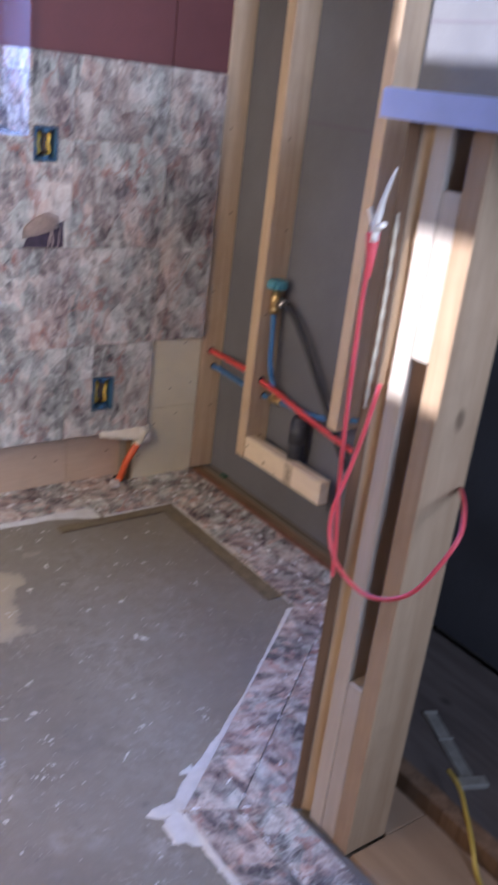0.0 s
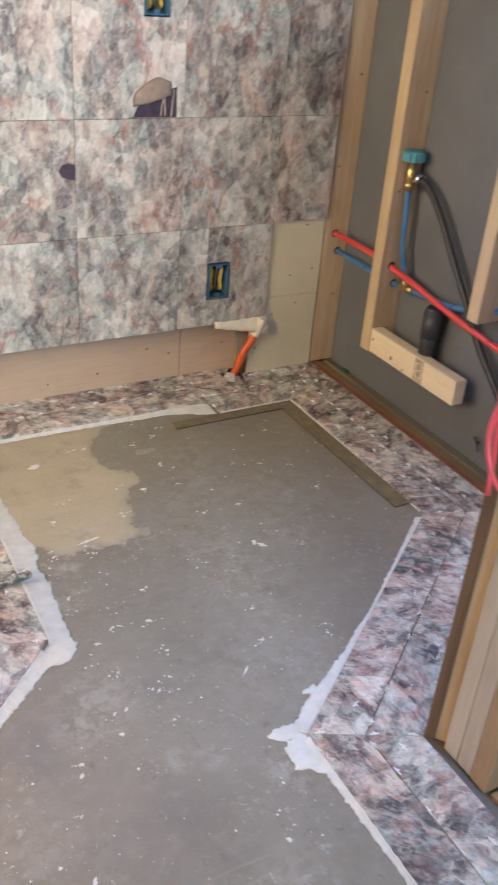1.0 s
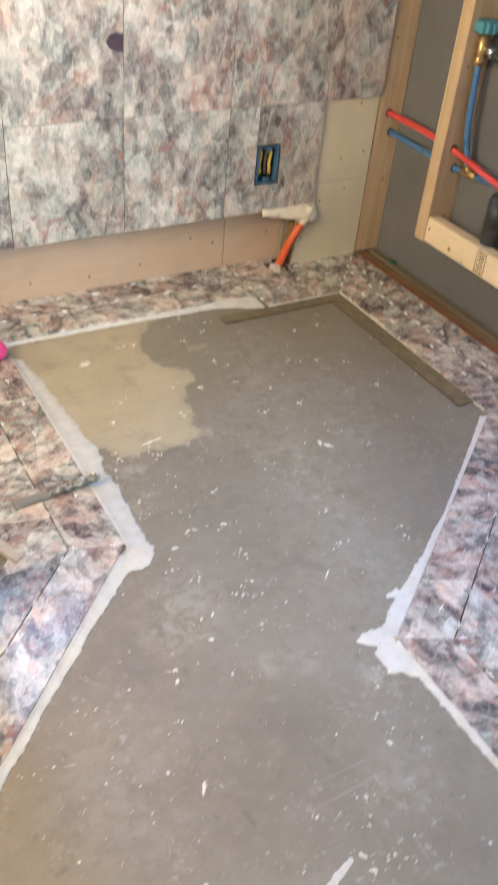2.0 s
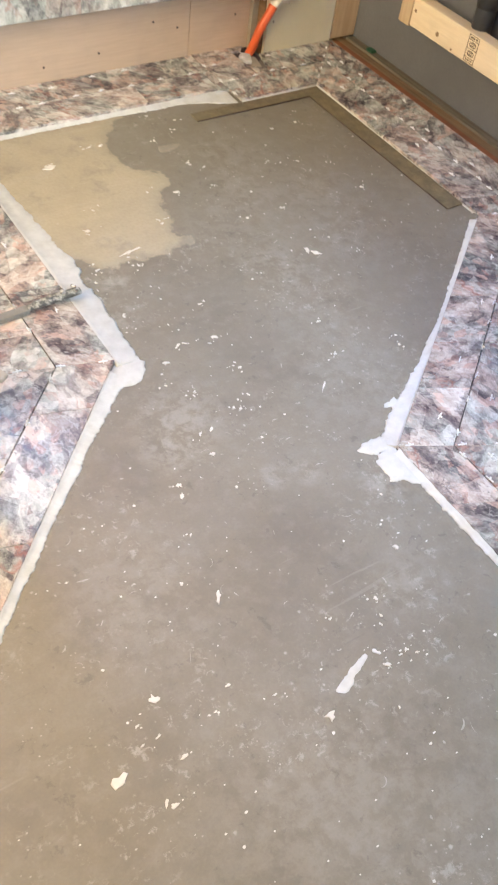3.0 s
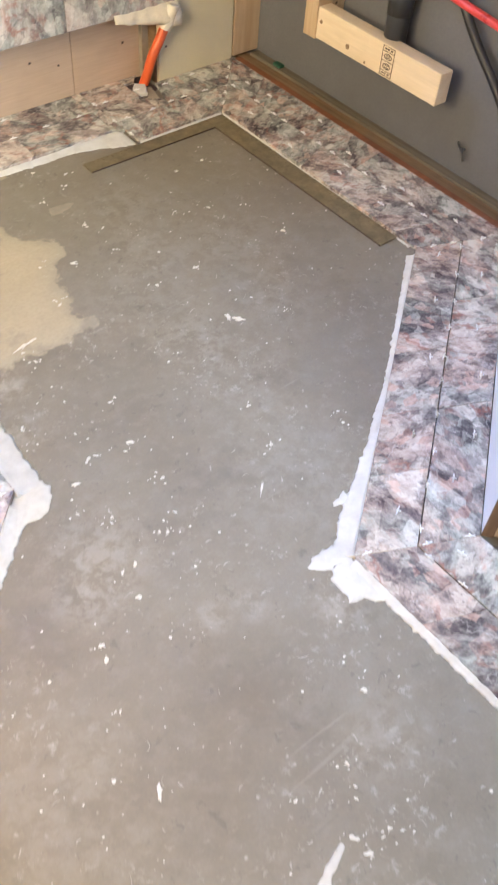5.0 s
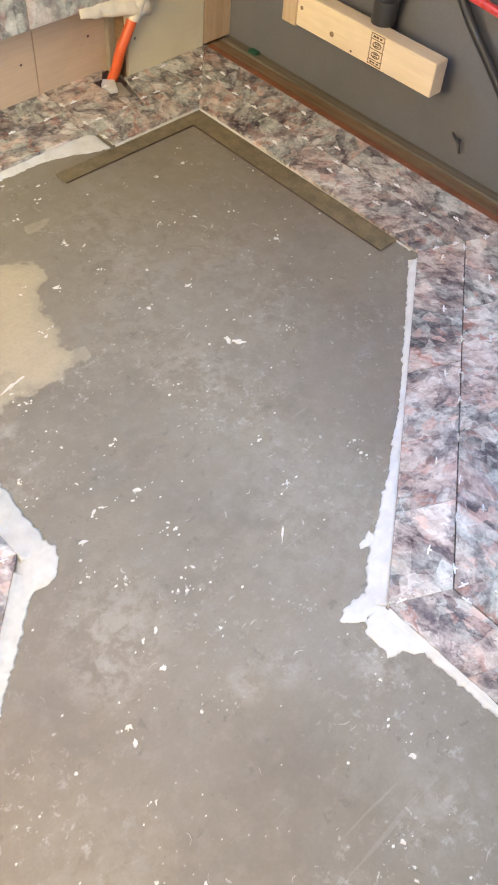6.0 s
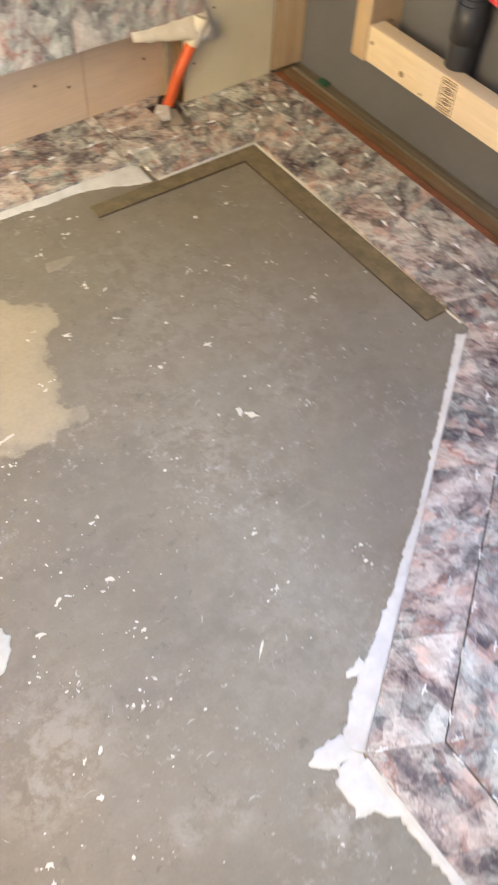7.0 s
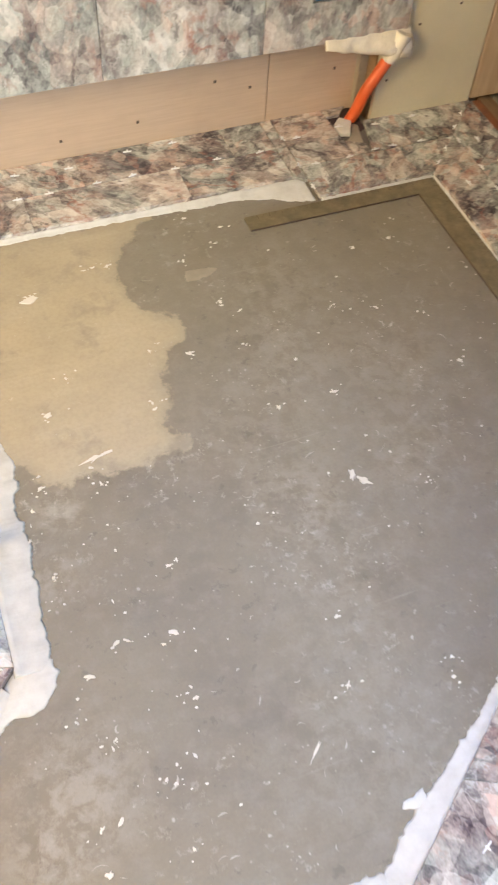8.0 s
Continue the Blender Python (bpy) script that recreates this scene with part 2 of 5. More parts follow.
    col = n.mix(n.math("MULTIPLY", seam, 0.7), col, (0.32, 0.12, 0.085))
    dust = n.noise(base, 24.0, 6.0, 0.65)
    col = n.mix(n.grey(dust, 0.42, 0.75, 0.02, 0.20), col, (0.60, 0.57, 0.53))
    rough = n.grey(dust, 0.35, 0.7, 0.14, 0.34)
    return n.finish(col, rough, n.noise(base, 120.0, 3.0), 0.04, 0.001, spec=0.38)


def slab_colour(n, v):
    """Concrete scuffed by traffic, with rubbed-in plaster where it was swept and trowelled: colour, roughness, relief."""
    broad = n.noise(v, 1.7, 5.0, 0.6, 0.4)
    blot = n.noise(v, 6.0, 8.0, 0.66)
    mid = n.noise(v, 30.0, 6.0, 0.7)
    grain = n.noise(v, 220.0, 3.0, 0.6)
    col = n.ramp(broad, [(0.30, (0.210, 0.186, 0.146)), (0.52, (0.234, 0.210, 0.165)), (0.72, (0.256, 0.231, 0.186))])
    col = n.mix(n.grey(n.noise(v, 2.6, 6.0, 0.62, 0.5), 0.42, 0.66, 0.0, 0.55), col, (0.222, 0.190, 0.140))
    col = n.mix(n.grey(blot, 0.44, 0.74, 0.0, 0.25), col, (0.345, 0.320, 0.288))
    col = n.mix(n.grey(blot, 0.47, 0.28, 0.0, 0.34), col, (0.130, 0.113, 0.098))
    col = n.mix(n.grey(mid, 0.5, 0.75, 0.0, 0.30), col, (0.36, 0.335, 0.305))
    col = n.mix(n.grey(mid, 0.45, 0.2, 0.0, 0.28), col, (0.15, 0.13, 0.113))
    # small scuffs and heel rubs in loose flocks
    flock = n.grey(n.noise(v, 4.5, 4.0, 0.6), 0.45, 0.60)
    rub = n.grey(n.noise(n.warp(v, 45.0, 0.02), 55.0, 9.0, 0.74), 0.565, 0.635)
    col = n.mix(n.math("MULTIPLY", n.math("MULTIPLY", flock, rub), 0.60), col, (0.47, 0.44, 0.395))
    dark_rub = n.grey(n.noise(n.warp(v, 30.0, 0.03), 42.0, 8.0, 0.7), 0.395, 0.345)
    col = n.mix(n.math("MULTIPLY", dark_rub, 0.30), col, (0.095, 0.082, 0.072))
    # places where plaster was rubbed into the slab: centre, reach
    rag = n.noise(n.warp(v, 30.0, 0.02), 36.0, 8.0, 0.70)
    for x, y, r, s in ((-0.965, -0.905, 0.12, 0.65), (-1.01, -0.97, 0.07, 0.5), (-0.885, -1.098, 0.035, 0.7), (-0.83, -1.115, 0.035, 0.8), (-0.46, -0.33, 0.10, 0.30), (-0.54, -0.75, 0.16, 0.28),
                       (-0.55, -0.45, 0.22, 0.26), (-0.36, -0.60, 0.12, 0.40), (-0.82, -1.38, 0.08, 0.5), (-1.20, -1.20, 0.18, 0.30),
                       (-0.30, -0.42, 0.16, 0.34), (-0.62, -1.22, 0.10, 0.3), (-1.10, -1.62, 0.30, 0.35), (-0.62, -0.98, 0.2, 0.3),
                       (-0.735, -1.205, 0.055, 0.8), (-0.925, -0.62, 0.06, 0.6), (-0.892, -0.52, 0.05, 0.9), (-0.55, -0.62, 0.10, 0.5), (-0.42, -0.20, 0.16, 0.35)):
        d = n.add("ShaderNodeVectorMath", operation="DISTANCE")
        n.wire(v, d.inputs[0])
        d.inputs[1].default_value = (x, y, 0.0)
        near = n.grey(d.outputs["Value"], r, r * 0.25)
        mask = n.math("MULTIPLY", near, n.grey(rag, 0.43, 0.58))
        col = n.mix(n.math("MULTIPLY", mask, s * 0.78), col, (0.42, 0.385, 0.335))
    for turn_by, sx, sy, lo, tone in ((0.9, 3, 75, 0.69, 0.50), (-0.5, 3, 90, 0.70, 0.50), (2.0, 4, 110, 0.705, 0.50), (1.15, 3, 95, 0.69, 0.06)):
        m = n.add("ShaderNodeMapping")
        m.inputs["Rotation"].default_value = (0, 0, turn_by)
        m.inputs["Scale"].default_value = (sx, sy, 1)
        n.wire(v, m.inputs[0])
        scratch = n.math("MULTIPLY", n.grey(n.noise(m.outputs[0], 1.0, 2.0), lo, lo + 0.03), n.grey(n.noise(v, 5.0), 0.5, 0.6))
        col = n.mix(n.math("MULTIPLY", scratch, 0.14), col, (tone, tone * 0.94, tone * 0.86))
    col = n.mix(n.grey(grain, 0.35, 0.75, 0.0, 0.16), col, (0.14, 0.125, 0.11))
    speck = n.grey(n.voronoi(n.warp(v, 60.0, 0.01), 34.0, "F1", "Distance"), 0.05, 0.11, 1.0, 0.0)
    speck = n.math("MULTIPLY", speck, n.grey(n.noise(v, 6.5, 3.0), 0.50, 0.62))
    col = n.mix(n.math("MULTIPLY", speck, 0.55), col, (0.60, 0.56, 0.51))
    dots = n.grey(n.voronoi(n.warp(v, 90.0, 0.006), 75.0, "F1", "Distance"), 0.06, 0.13, 1.0, 0.0)
    dots = n.math("MULTIPLY", dots, n.grey(n.noise(v, 9.0, 4.0), 0.50, 0.60))
    col = n.mix(n.math("MULTIPLY", dots, 0.6), col, (0.62, 0.58, 0.53))
    return col, n.grey(blot, 0.3, 0.7, 0.42, 0.66), n.math("ADD", n.math("MULTIPLY", grain, 0.3), mid)


def make_concrete(name):
    n = Nodes(name)
    col, rough, relief = slab_colour(n, n.coords())
    return n.finish(col, rough, relief, 0.18, 0.002, spec=0.42)


def make_patch(name):
    """Tan levelling compound, trowelled smooth and feathered out to nothing over the slab."""
    n = Nodes(name)
    v = n.coords()
    slab, slab_rough, relief = slab_colour(n, v)
    broad = n.noise(v, 5.0, 5.0, 0.55, 0.6)
    col = n.ramp(broad, [(0.32, (0.385, 0.330, 0.240)), (0.55, (0.440, 0.378, 0.272)), (0.75, (0.475, 0.420, 0.325))])
    m = n.add("ShaderNodeMapping")
    m.inputs["Rotation"].default_value = (0, 0, 0.5)
    m.inputs["Scale"].default_value = (3, 40, 1)
    n.wire(v, m.inputs[0])
    col = n.mix(n.grey(n.noise(m.outputs[0], 1.0, 4.0), 0.56, 0.72, 0.0, 0.3), col, (0.52, 0.455, 0.355))
    col = n.mix(n.grey(n.noise(v, 150.0, 2.0), 0.4, 0.7, 0.0, 0.15), col, (0.22, 0.17, 0.12))
    thin = n.grey(n.noise(n.warp(v, 14.0, 0.05), 13.0, 8.0, 0.66), 0.56, 0.68)
    col = n.mix(n.math("MULTIPLY", thin, 0.55), col, (0.26, 0.228, 0.185))
    fleck = n.grey(n.noise(n.warp(v, 45.0, 0.02), 50.0, 9.0, 0.74), 0.63, 0.69)
    col = n.mix(n.math("MULTIPLY", fleck, 0.5), col, (0.60, 0.55, 0.47))
    cover = n.add("ShaderNodeAttribute")
    cover.attribute_name = "cover"
    edge = n.math("ADD", n.math("MULTIPLY", n.math("SUBTRACT", n.noise(n.warp(v, 30.0, 0.02), 26.0, 8.0, 0.68), 0.5), 1.5), cover.outputs["Fac"])
    body = n.grey(edge, 0.34, 0.52, 0.0, 0.82)
    full = n.grey(edge, 0.62, 0.95, 0.0, 0.18)
    col = n.mix(n.math("ADD", body, full), slab, col)
    return n.finish(col, slab_rough, n.math("ADD", relief, n.math("MULTIPLY", edge, 0.5)), 0.15, 0.002, spec=0.4)


def make_wood(name, light, dark, axis=2, rings=9.0, rough=0.62, knots=0.8):
    """Sawn softwood with grain along one local axis, a few knots, and small differences from piece to piece."""
    n = Nodes(name)
    scale = [1.0, 1.0, 1.0]
    scale[axis] = 0.06
    v = n.coords(shift_random=9.0)
    m = n.add("ShaderNodeMapping")
    m.inputs["Scale"].default_value = scale
    n.wire(v, m.inputs[0])
    fine = n.noise(m.outputs[0], 190.0, 4.0, 0.6)
    bands = n.noise(m.outputs[0], rings * 4, 3.0, 0.5, 0.8)
    col = n.ramp(bands, [(0.32, dark), (0.50, tuple((a + b) / 2 for a, b in zip(light, dark))), (0.64, light)])
    col = n.mix(n.grey(fine, 0.35, 0.7, 0.0, 0.22), col, tuple(c * 0.65 for c in dark))
    k = n.add("ShaderNodeMapping")
    ks = [1.0, 1.0, 1.0]
    ks[axis] = 0.55
    k.inputs["Scale"].default_value = ks
    n.wire(v, k.inputs[0])
    knot = n.grey(n.voronoi(k.outputs[0], 5.5, "F1", "Distance"), 0.035, 0.075, 1.0, 0.0)
    col = n.mix(n.math("MULTIPLY", knot, knots), col, tuple(c * 0.32 for c in dark))
    col = n.mix(n.grey(n.noise(v, 11.0, 4.0), 0.5, 0.75, 0.0, 0.3), col, tuple(c * 0.7 for c in dark))
    info = n.add("ShaderNodeObjectInfo")
    hsv = n.add("ShaderNodeHueSaturation")
    n.wire(n.grey(info.outputs["Random"], 0, 1, 0.88, 1.1), hsv.inputs["Value"])
    n.wire(col, hsv.inputs["Color"])
    return n.finish(hsv.outputs[0], n.grey(fine, 0.3, 0.7, rough - 0.08, rough + 0.1), fine, 0.25, 0.001, spec=0.35)


def make_plain(name, colour, rough=0.6, vary=0.18, scale=14.0, bump=0.15, metal=0.0, spec=0.5, fine=140.0):
    """One colour with blotches at two scales and a little relief."""
    n = Nodes(name)
    v = n.coords(shift_random=5.0)
    blot = n.noise(v, scale, 5.0, 0.6, 0.3)
    grain = n.noise(v, fine, 3.0, 0.6)
    col = n.mix(n.grey(blot, 0.3, 0.7), tuple(c * (1 - vary) for c in colour), tuple(min(1.0, c * (1 + vary)) for c in colour))
    col = n.mix(n.grey(grain, 0.35, 0.75, 0.0, 0.3), col, tuple(c * (1 - 1.6 * vary) for c in colour))
    return n.finish(col, n.grey(blot, 0.3, 0.7, max(0.05, rough - 0.1), min(1, rough + 0.1)), n.math("ADD", grain, blot),
                    bump, 0.002, metal, spec)


def make_mortar(name):
    n = Nodes(name)
    v = n.coords()
    a = n.noise(v, 30.0, 5.0, 0.65)
    col = n.ramp(a, [(0.3, (0.53, 0.515, 0.485)), (0.6, (0.64, 0.63, 0.60))])
    m = n.add("ShaderNodeMapping")
    m.inputs["Rotation"].default_value = (0, 0, 0.7)
    m.inputs["Scale"].default_value = (10, 90, 10)
    n.wire(v, m.inputs[0])
    drag = n.noise(m.outputs[0], 1.0, 3.0)
    return n.finish(col, n.grey(a, 0.3, 0.7, 0.6, 0.85), n.math("ADD", a, drag), 0.35, 0.002, spec=0.3)


def make_stained_grip(name):
    """A dark moulded grip crusted with dried plaster."""
    n = Nodes(name)
    v = n.coords()
    crust = n.grey(n.noise(n.warp(v, 60.0, 0.01), 75.0, 7.0, 0.7), 0.47, 0.58)
    film = n.noise(v, 28.0, 5.0, 0.6)
    col = n.mix(n.grey(film, 0.35, 0.7, 0.0, 0.5), (0.045, 0.046, 0.042), (0.22, 0.21, 0.18))
    col = n.mix(n.math("MULTIPLY", crust, 0.75), col, (0.56, 0.53, 0.46))
    return n.finish(col, n.grey(crust, 0, 1, 0.45, 0.85), crust, 0.4, 0.001)


MARBLE = make_marble("breccia_marble", 1.15, 0.12, (0.8, 1.1, 1.0), 1.5, 1.0, 0.62, 0.03)
WALL_MARBLE = make_marble("breccia_marble_wall", 0.85, -0.14, (1.15, 1.0, 0.75), 0.0, 0.80, 0.42, 0.02)
PLUM_STONE = make_plain("plum_stone", (0.060, 0.040, 0.056), 0.4, 0.35, 30.0, 0.1)
CONCRETE = make_concrete("concrete_slab")
PATCH = make_patch("levelling_compound")
PALE_SPOT = make_plain("dried_compound_spot", (0.33, 0.29, 0.23), 0.65, 0.15, 22.0, 0.15)
PINE = make_wood("pine_lumber", (0.60, 0.455, 0.295), (0.50, 0.36, 0.225))
PINE_X = make_wood("pine_lumber_flat", (0.70, 0.585, 0.42), (0.62, 0.49, 0.33), axis=1, rings=6.0)
AMBER_PINE = make_wood("amber_pine_lumber", (0.43, 0.30, 0.18), (0.33, 0.215, 0.12), rings=5.0)
PALE_PINE = make_wood("pale_sapwood_lumber", (0.52, 0.455, 0.38), (0.43, 0.365, 0.29), rings=4.0)
PLYWOOD = make_wood("plywood_sheet", (0.60, 0.455, 0.325), (0.56, 0.415, 0.29), axis=0, rings=1.2, knots=0.0)
PLYFLOOR = make_wood("plywood_floor", (0.33, 0.23, 0.15), (0.24, 0.16, 0.10), axis=1, rings=3.0, knots=0.0)
PLATEWOOD = make_wood("grey_plate_wood", (0.20, 0.170, 0.125), (0.125, 0.105, 0.078), axis=1)
OLDWOOD = make_wood("weathered_plate", (0.30, 0.195, 0.11), (0.17, 0.105, 0.058), axis=1)
# very dark wood: floor shade put into the colour
SHADED_BOARDS = make_wood("shaded_boards", (0.105, 0.085, 0.075), (0.070, 0.056, 0.050), axis=1)
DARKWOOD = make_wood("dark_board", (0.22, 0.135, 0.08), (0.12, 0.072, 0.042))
GREY_SHEET = make_plain("grey_backer_sheet", (0.132, 0.134, 0.146), 0.7, 0.16, 5.0, 0.1)
# near-black tone for wall shade, not a material of its own
SHADE_SHEET = make_plain("dark_membrane", (0.050, 0.050, 0.056), 0.75, 0.25, 5.0, 0.15)
SHEET_JOINT = make_plain("taped_joint", (0.125, 0.115, 0.135), 0.8, 0.1)
CREAM_BOARD = make_plain("cream_gypsum_board", (0.66, 0.60, 0.43), 0.75, 0.08, 6.0, 0.1)
WHITE_BOARD = make_plain("pale_gypsum_board", (0.62, 0.62, 0.66), 0.7, 0.08, 6.0, 0.1)
PALE_STONE = make_plain("pale_broken_stone", (0.58, 0.47, 0.40), 0.6, 0.25, 40.0, 0.2)
DULL_METAL = make_plain("dusty_dull_metal", (0.27, 0.255, 0.225), 0.6, 0.25, 40.0, 0.1, 0.3)
MAROON = make_plain("maroon_sheet", (0.15, 0.05, 0.048), 0.6, 0.2, 4.0, 0.1)
PLASTER = make_plain("room_plaster", (0.54, 0.52, 0.49), 0.85, 0.08, 3.0, 0.15)
CEILING = make_plain("ceiling_paint", (0.62, 0.615, 0.60), 0.9, 0.06, 3.0, 0.1)
MORTAR = make_mortar("white_mortar")
BED = make_plain("grey_thinset_bed", (0.15, 0.13, 0.115), 0.85, 0.2, 20.0, 0.2)
STEEL = make_plain("worn_brass_steel", (0.215, 0.178, 0.108), 0.5, 0.35, 30.0, 0.1, 0.2)
SPACER = make_plain("white_plastic", (0.82, 0.82, 0.82), 0.4, 0.04)
RED_PIPE = make_plain("red_pex", (0.62, 0.065, 0.06), 0.35, 0.12, 20.0, 0.03)
BLUE_PIPE = make_plain("blue_pex", (0.06, 0.165, 0.36), 0.35, 0.12, 20.0, 0.03)
RED_CABLE = make_plain("red_cable_sheath", (0.66, 0.085, 0.10), 0.35, 0.12, 20.0, 0.03)
ORANGE = make_plain("orange_conduit", (0.66, 0.115, 0.03), 0.4, 0.12, 20.0, 0.05)
RUST_FOAM = make_plain("orange_sill_seal", (0.22, 0.085, 0.040), 0.75, 0.3, 25.0, 0.2)
BLACK_RUBBER = make_plain("black_hose", (0.022, 0.022, 0.025), 0.5, 0.2, 30.0, 0.05)
DIRTY_GRIP = make_stained_grip("plaster_stained_grip")
DRAIN_PLASTIC = make_plain("dark_grey_abs", (0.035, 0.037, 0.042), 0.45, 0.15, 30.0, 0.05)
BRASS = make_plain("brass", (0.55, 0.40, 0.18), 0.35, 0.2, 60.0, 0.05, 0.9)
CHROME = make_plain("chrome_ferrule", (0.62, 0.62, 0.60), 0.25, 0.1, 60.0, 0.02, 1.0)
TEAL = make_plain("teal_cap_plastic", (0.085, 0.27, 0.34), 0.45, 0.15, 60.0, 0.2)
BLUE_BOX = make_plain("blue_electrical_box", (0.045, 0.115, 0.21), 0.45, 0.12, 40.0, 0.05)
YELLOW = make_plain("yellow_wire", (0.68, 0.48, 0.08), 0.45, 0.12, 40.0, 0.05)
COPPER_RED = make_plain("dark_wire", (0.10, 0.07, 0.05), 0.5, 0.2, 40.0, 0.05)
PAPER = make_plain("cream_wrap", (0.72, 0.66, 0.54), 0.7, 0.1, 30.0, 0.4)
HOLE_DARK = make_plain("dark_cavity", (0.045, 0.028, 0.034), 0.9, 0.2)
WINDOW_FRAME = make_plain("grey_window_frame", (0.16, 0.18, 0.19), 0.45, 0.08, 20.0, 0.03)
PINK = make_plain("pink_plastic", (0.80, 0.07, 0.26), 0.45, 0.1)
GREEN = make_plain("green_plastic", (0.02, 0.09, 0.055), 0.5, 0.1)
INK = make_plain("black_ink", (0.09, 0.06, 0.045), 0.8, 0.2)
# blue of the skylight mixed into the board's base colour
SKY_TINT = make_plain("sky_tinted_board", (0.42, 0.46, 0.72), 0.6, 0.06)
FLAKE = make_plain("plaster_flake", (0.70, 0.67, 0.62), 0.85, 0.06)
SCUFF = make_plain("rubbed_plaster", (0.42, 0.39, 0.345), 0.8, 0.25, 90.0, 0.1)
IRON = make_plain("dull_grey_metal", (0.13, 0.13, 0.135), 0.4, 0.25, 60.0, 0.1, 0.8)
TAPE = make_plain("pale_masking_tape", (0.78, 0.74, 0.66), 0.7, 0.08)
CORD = make_plain("dusty_hemp_cord", (0.40, 0.37, 0.30), 0.8, 0.15)
YELLOW_CORD = make_plain("yellow_cord", (0.50, 0.36, 0.06), 0.5, 0.15)

glass_nodes = Nodes("window_glass")
GLASS = glass_nodes.finish((1.0, 1.0, 1.0), 0.02)
glass_nodes.bsdf.inputs["Transmission Weight"].default_value = 1.0
glass_nodes.bsdf.inputs["IOR"].default_value = 1.45


# ---------------------------------------------------------------- plan
TILE_TOP = 0.012
U = Vector((0.806, 0.592))            # along the slanting right-hand border, away from the doorway
N = Vector((0.592, -0.806))           # across it, towards the half wall
IN_A = Vector((-0.005, -0.670))       # inner corners of the border
IN_B = Vector((-0.657, -1.150))
OUT_A = Vector((0.200, -0.756))
OUT_B = Vector((-0.467, -1.246))
LEFT_A = Vector((-1.000, -0.733))
LEFT_OUT = Vector((-1.210, -0.675))
V = Vector((-0.700, -0.714))          # along the slanting left-hand border, towards the doorway
GREY_X = 0.288                        # face of the grey sheet
FACE = 0.197                          # face of the wall tiles
CEIL = 2.80

# ---------------------------------------------------------------- structure: ground, walls, ceiling
bm = bmesh.new()
box(bm, (-3.8, -3.6, -0.15), (GREY_X, 0.6, 0.0))
floor = thing("floor", bm, CONCRETE, "bare grey concrete slab, dusty, scuffed and spotted with plaster", "floor", kind="structure")

bm = bmesh.new()
outline = [(-1.0, 0.060), (-0.609, 0.062), (-0.609, 0.041), (-0.649, -0.012), (-0.678, -0.065), (-0.684, -0.088), (-0.679, -0.124), (-0.668, -0.167),
           (-0.642, -0.186), (-0.610, -0.211), (-0.605, -0.234), (-0.620, -0.256), (-0.647, -0.280), (-0.665, -0.319), (-0.676, -0.341), (-0.675, -0.366),
           (-0.691, -0.409), (-0.695, -0.441), (-0.676, -0.460), (-0.680, -0.474), (-0.728, -0.475), (-0.767, -0.484), (-0.841, -0.474), (-0.872, -0.478), (-0.902, -0.462),
           (-0.932, -0.424), (-1.0, -0.418)]
line = [Vector((p.x, p.y)) for p in smooth_line([(x, y, 0) for x, y in outline + outline[:1]], 3)[:-1]]


def depth_inside(p):
    """How far a point lies inside the patch (negative: outside)."""
    inside, near = False, 9.0
    for a, b in zip(line, line[1:] + line[:1]):
        t = max(0.0, min(1.0, (p - a).dot(b - a) / max(1e-9, (b - a).length_squared)))
        near = min(near, (a + (b - a) * t - p).length)
        if (a.y > p.y) != (b.y > p.y) and p.x < a.x + (p.y - a.y) * (b.x - a.x) / (b.y - a.y):
            inside = not inside
    return near if inside else -near


layer = bm.verts.layers.float.new("cover")
CELL, grid = 0.009, {}
for i in range(52):
    for k in range(78):
        p = Vector((-1.02 + CELL * i, -0.628 + CELL * k))
        cover = max(0.0, min(1.0, 0.45 + depth_inside(p) / 0.045))
        if cover > 0.0 and p.y < 0.068:
            grid[i, k] = bm.verts.new((p.x, p.y, 0.0004 + 0.0008 * cover))
            grid[i, k][layer] = cover
for (i, k), a in grid.items():
    if all(c in grid for c in ((i + 1, k), (i + 1, k + 1), (i, k + 1))):
        bm.faces.new((a, grid[i + 1, k], grid[i + 1, k + 1], grid[i, k + 1])).smooth = True
patch = thing("levelling_patch", bm, PATCH, "thin tan levelling compound trowelled over the concrete", "floor patch", kind="structure")

# back wall: solid core with the window opening, set back at its foot
WIN = (-1.50, -0.43, 1.115, 2.20)
bm = bmesh.new()
slab_with_holes(bm, -3.8, GREY_X, 0.19, CEIL, 0.40, [WIN, (-0.452, -0.326, 0.815, 0.887), (-0.425, -0.352, 1.05, 1.115), (-0.212, -0.136, 0.284, 0.397)])
bmesh.ops.translate(bm, vec=(0, 0.222, 0), verts=bm.verts)
box(bm, (-3.8, 0.276, 0.0), (GREY_X, 0.62, 0.19))
box(bm, (-0.46, 0.40, 0.80), (-0.32, 0.61, 1.12))
wall_back = thing("wall_north", bm, HOLE_DARK, "back wall core behind boards and tiles", "wall", kind="structure")
bm = bmesh.new()
slab_with_holes(bm, -1.60, 0.195, 0.195, 1.335, 0.0165, [(WIN[0], WIN[1], 1.115, 1.4), (-0.452, -0.326, 0.812, 0.889), (-0.425, -0.352, 1.05, 1.145),
                                                        (-0.212, -0.136, 0.284, 0.397), (-0.06, 0.196, 0.15, 0.505)])
bmesh.ops.translate(bm, vec=(0, 0.2055, 0), verts=bm.verts)
part("backer_board", bm, PALE_SPOT, wall_back)
bm = bmesh.new()
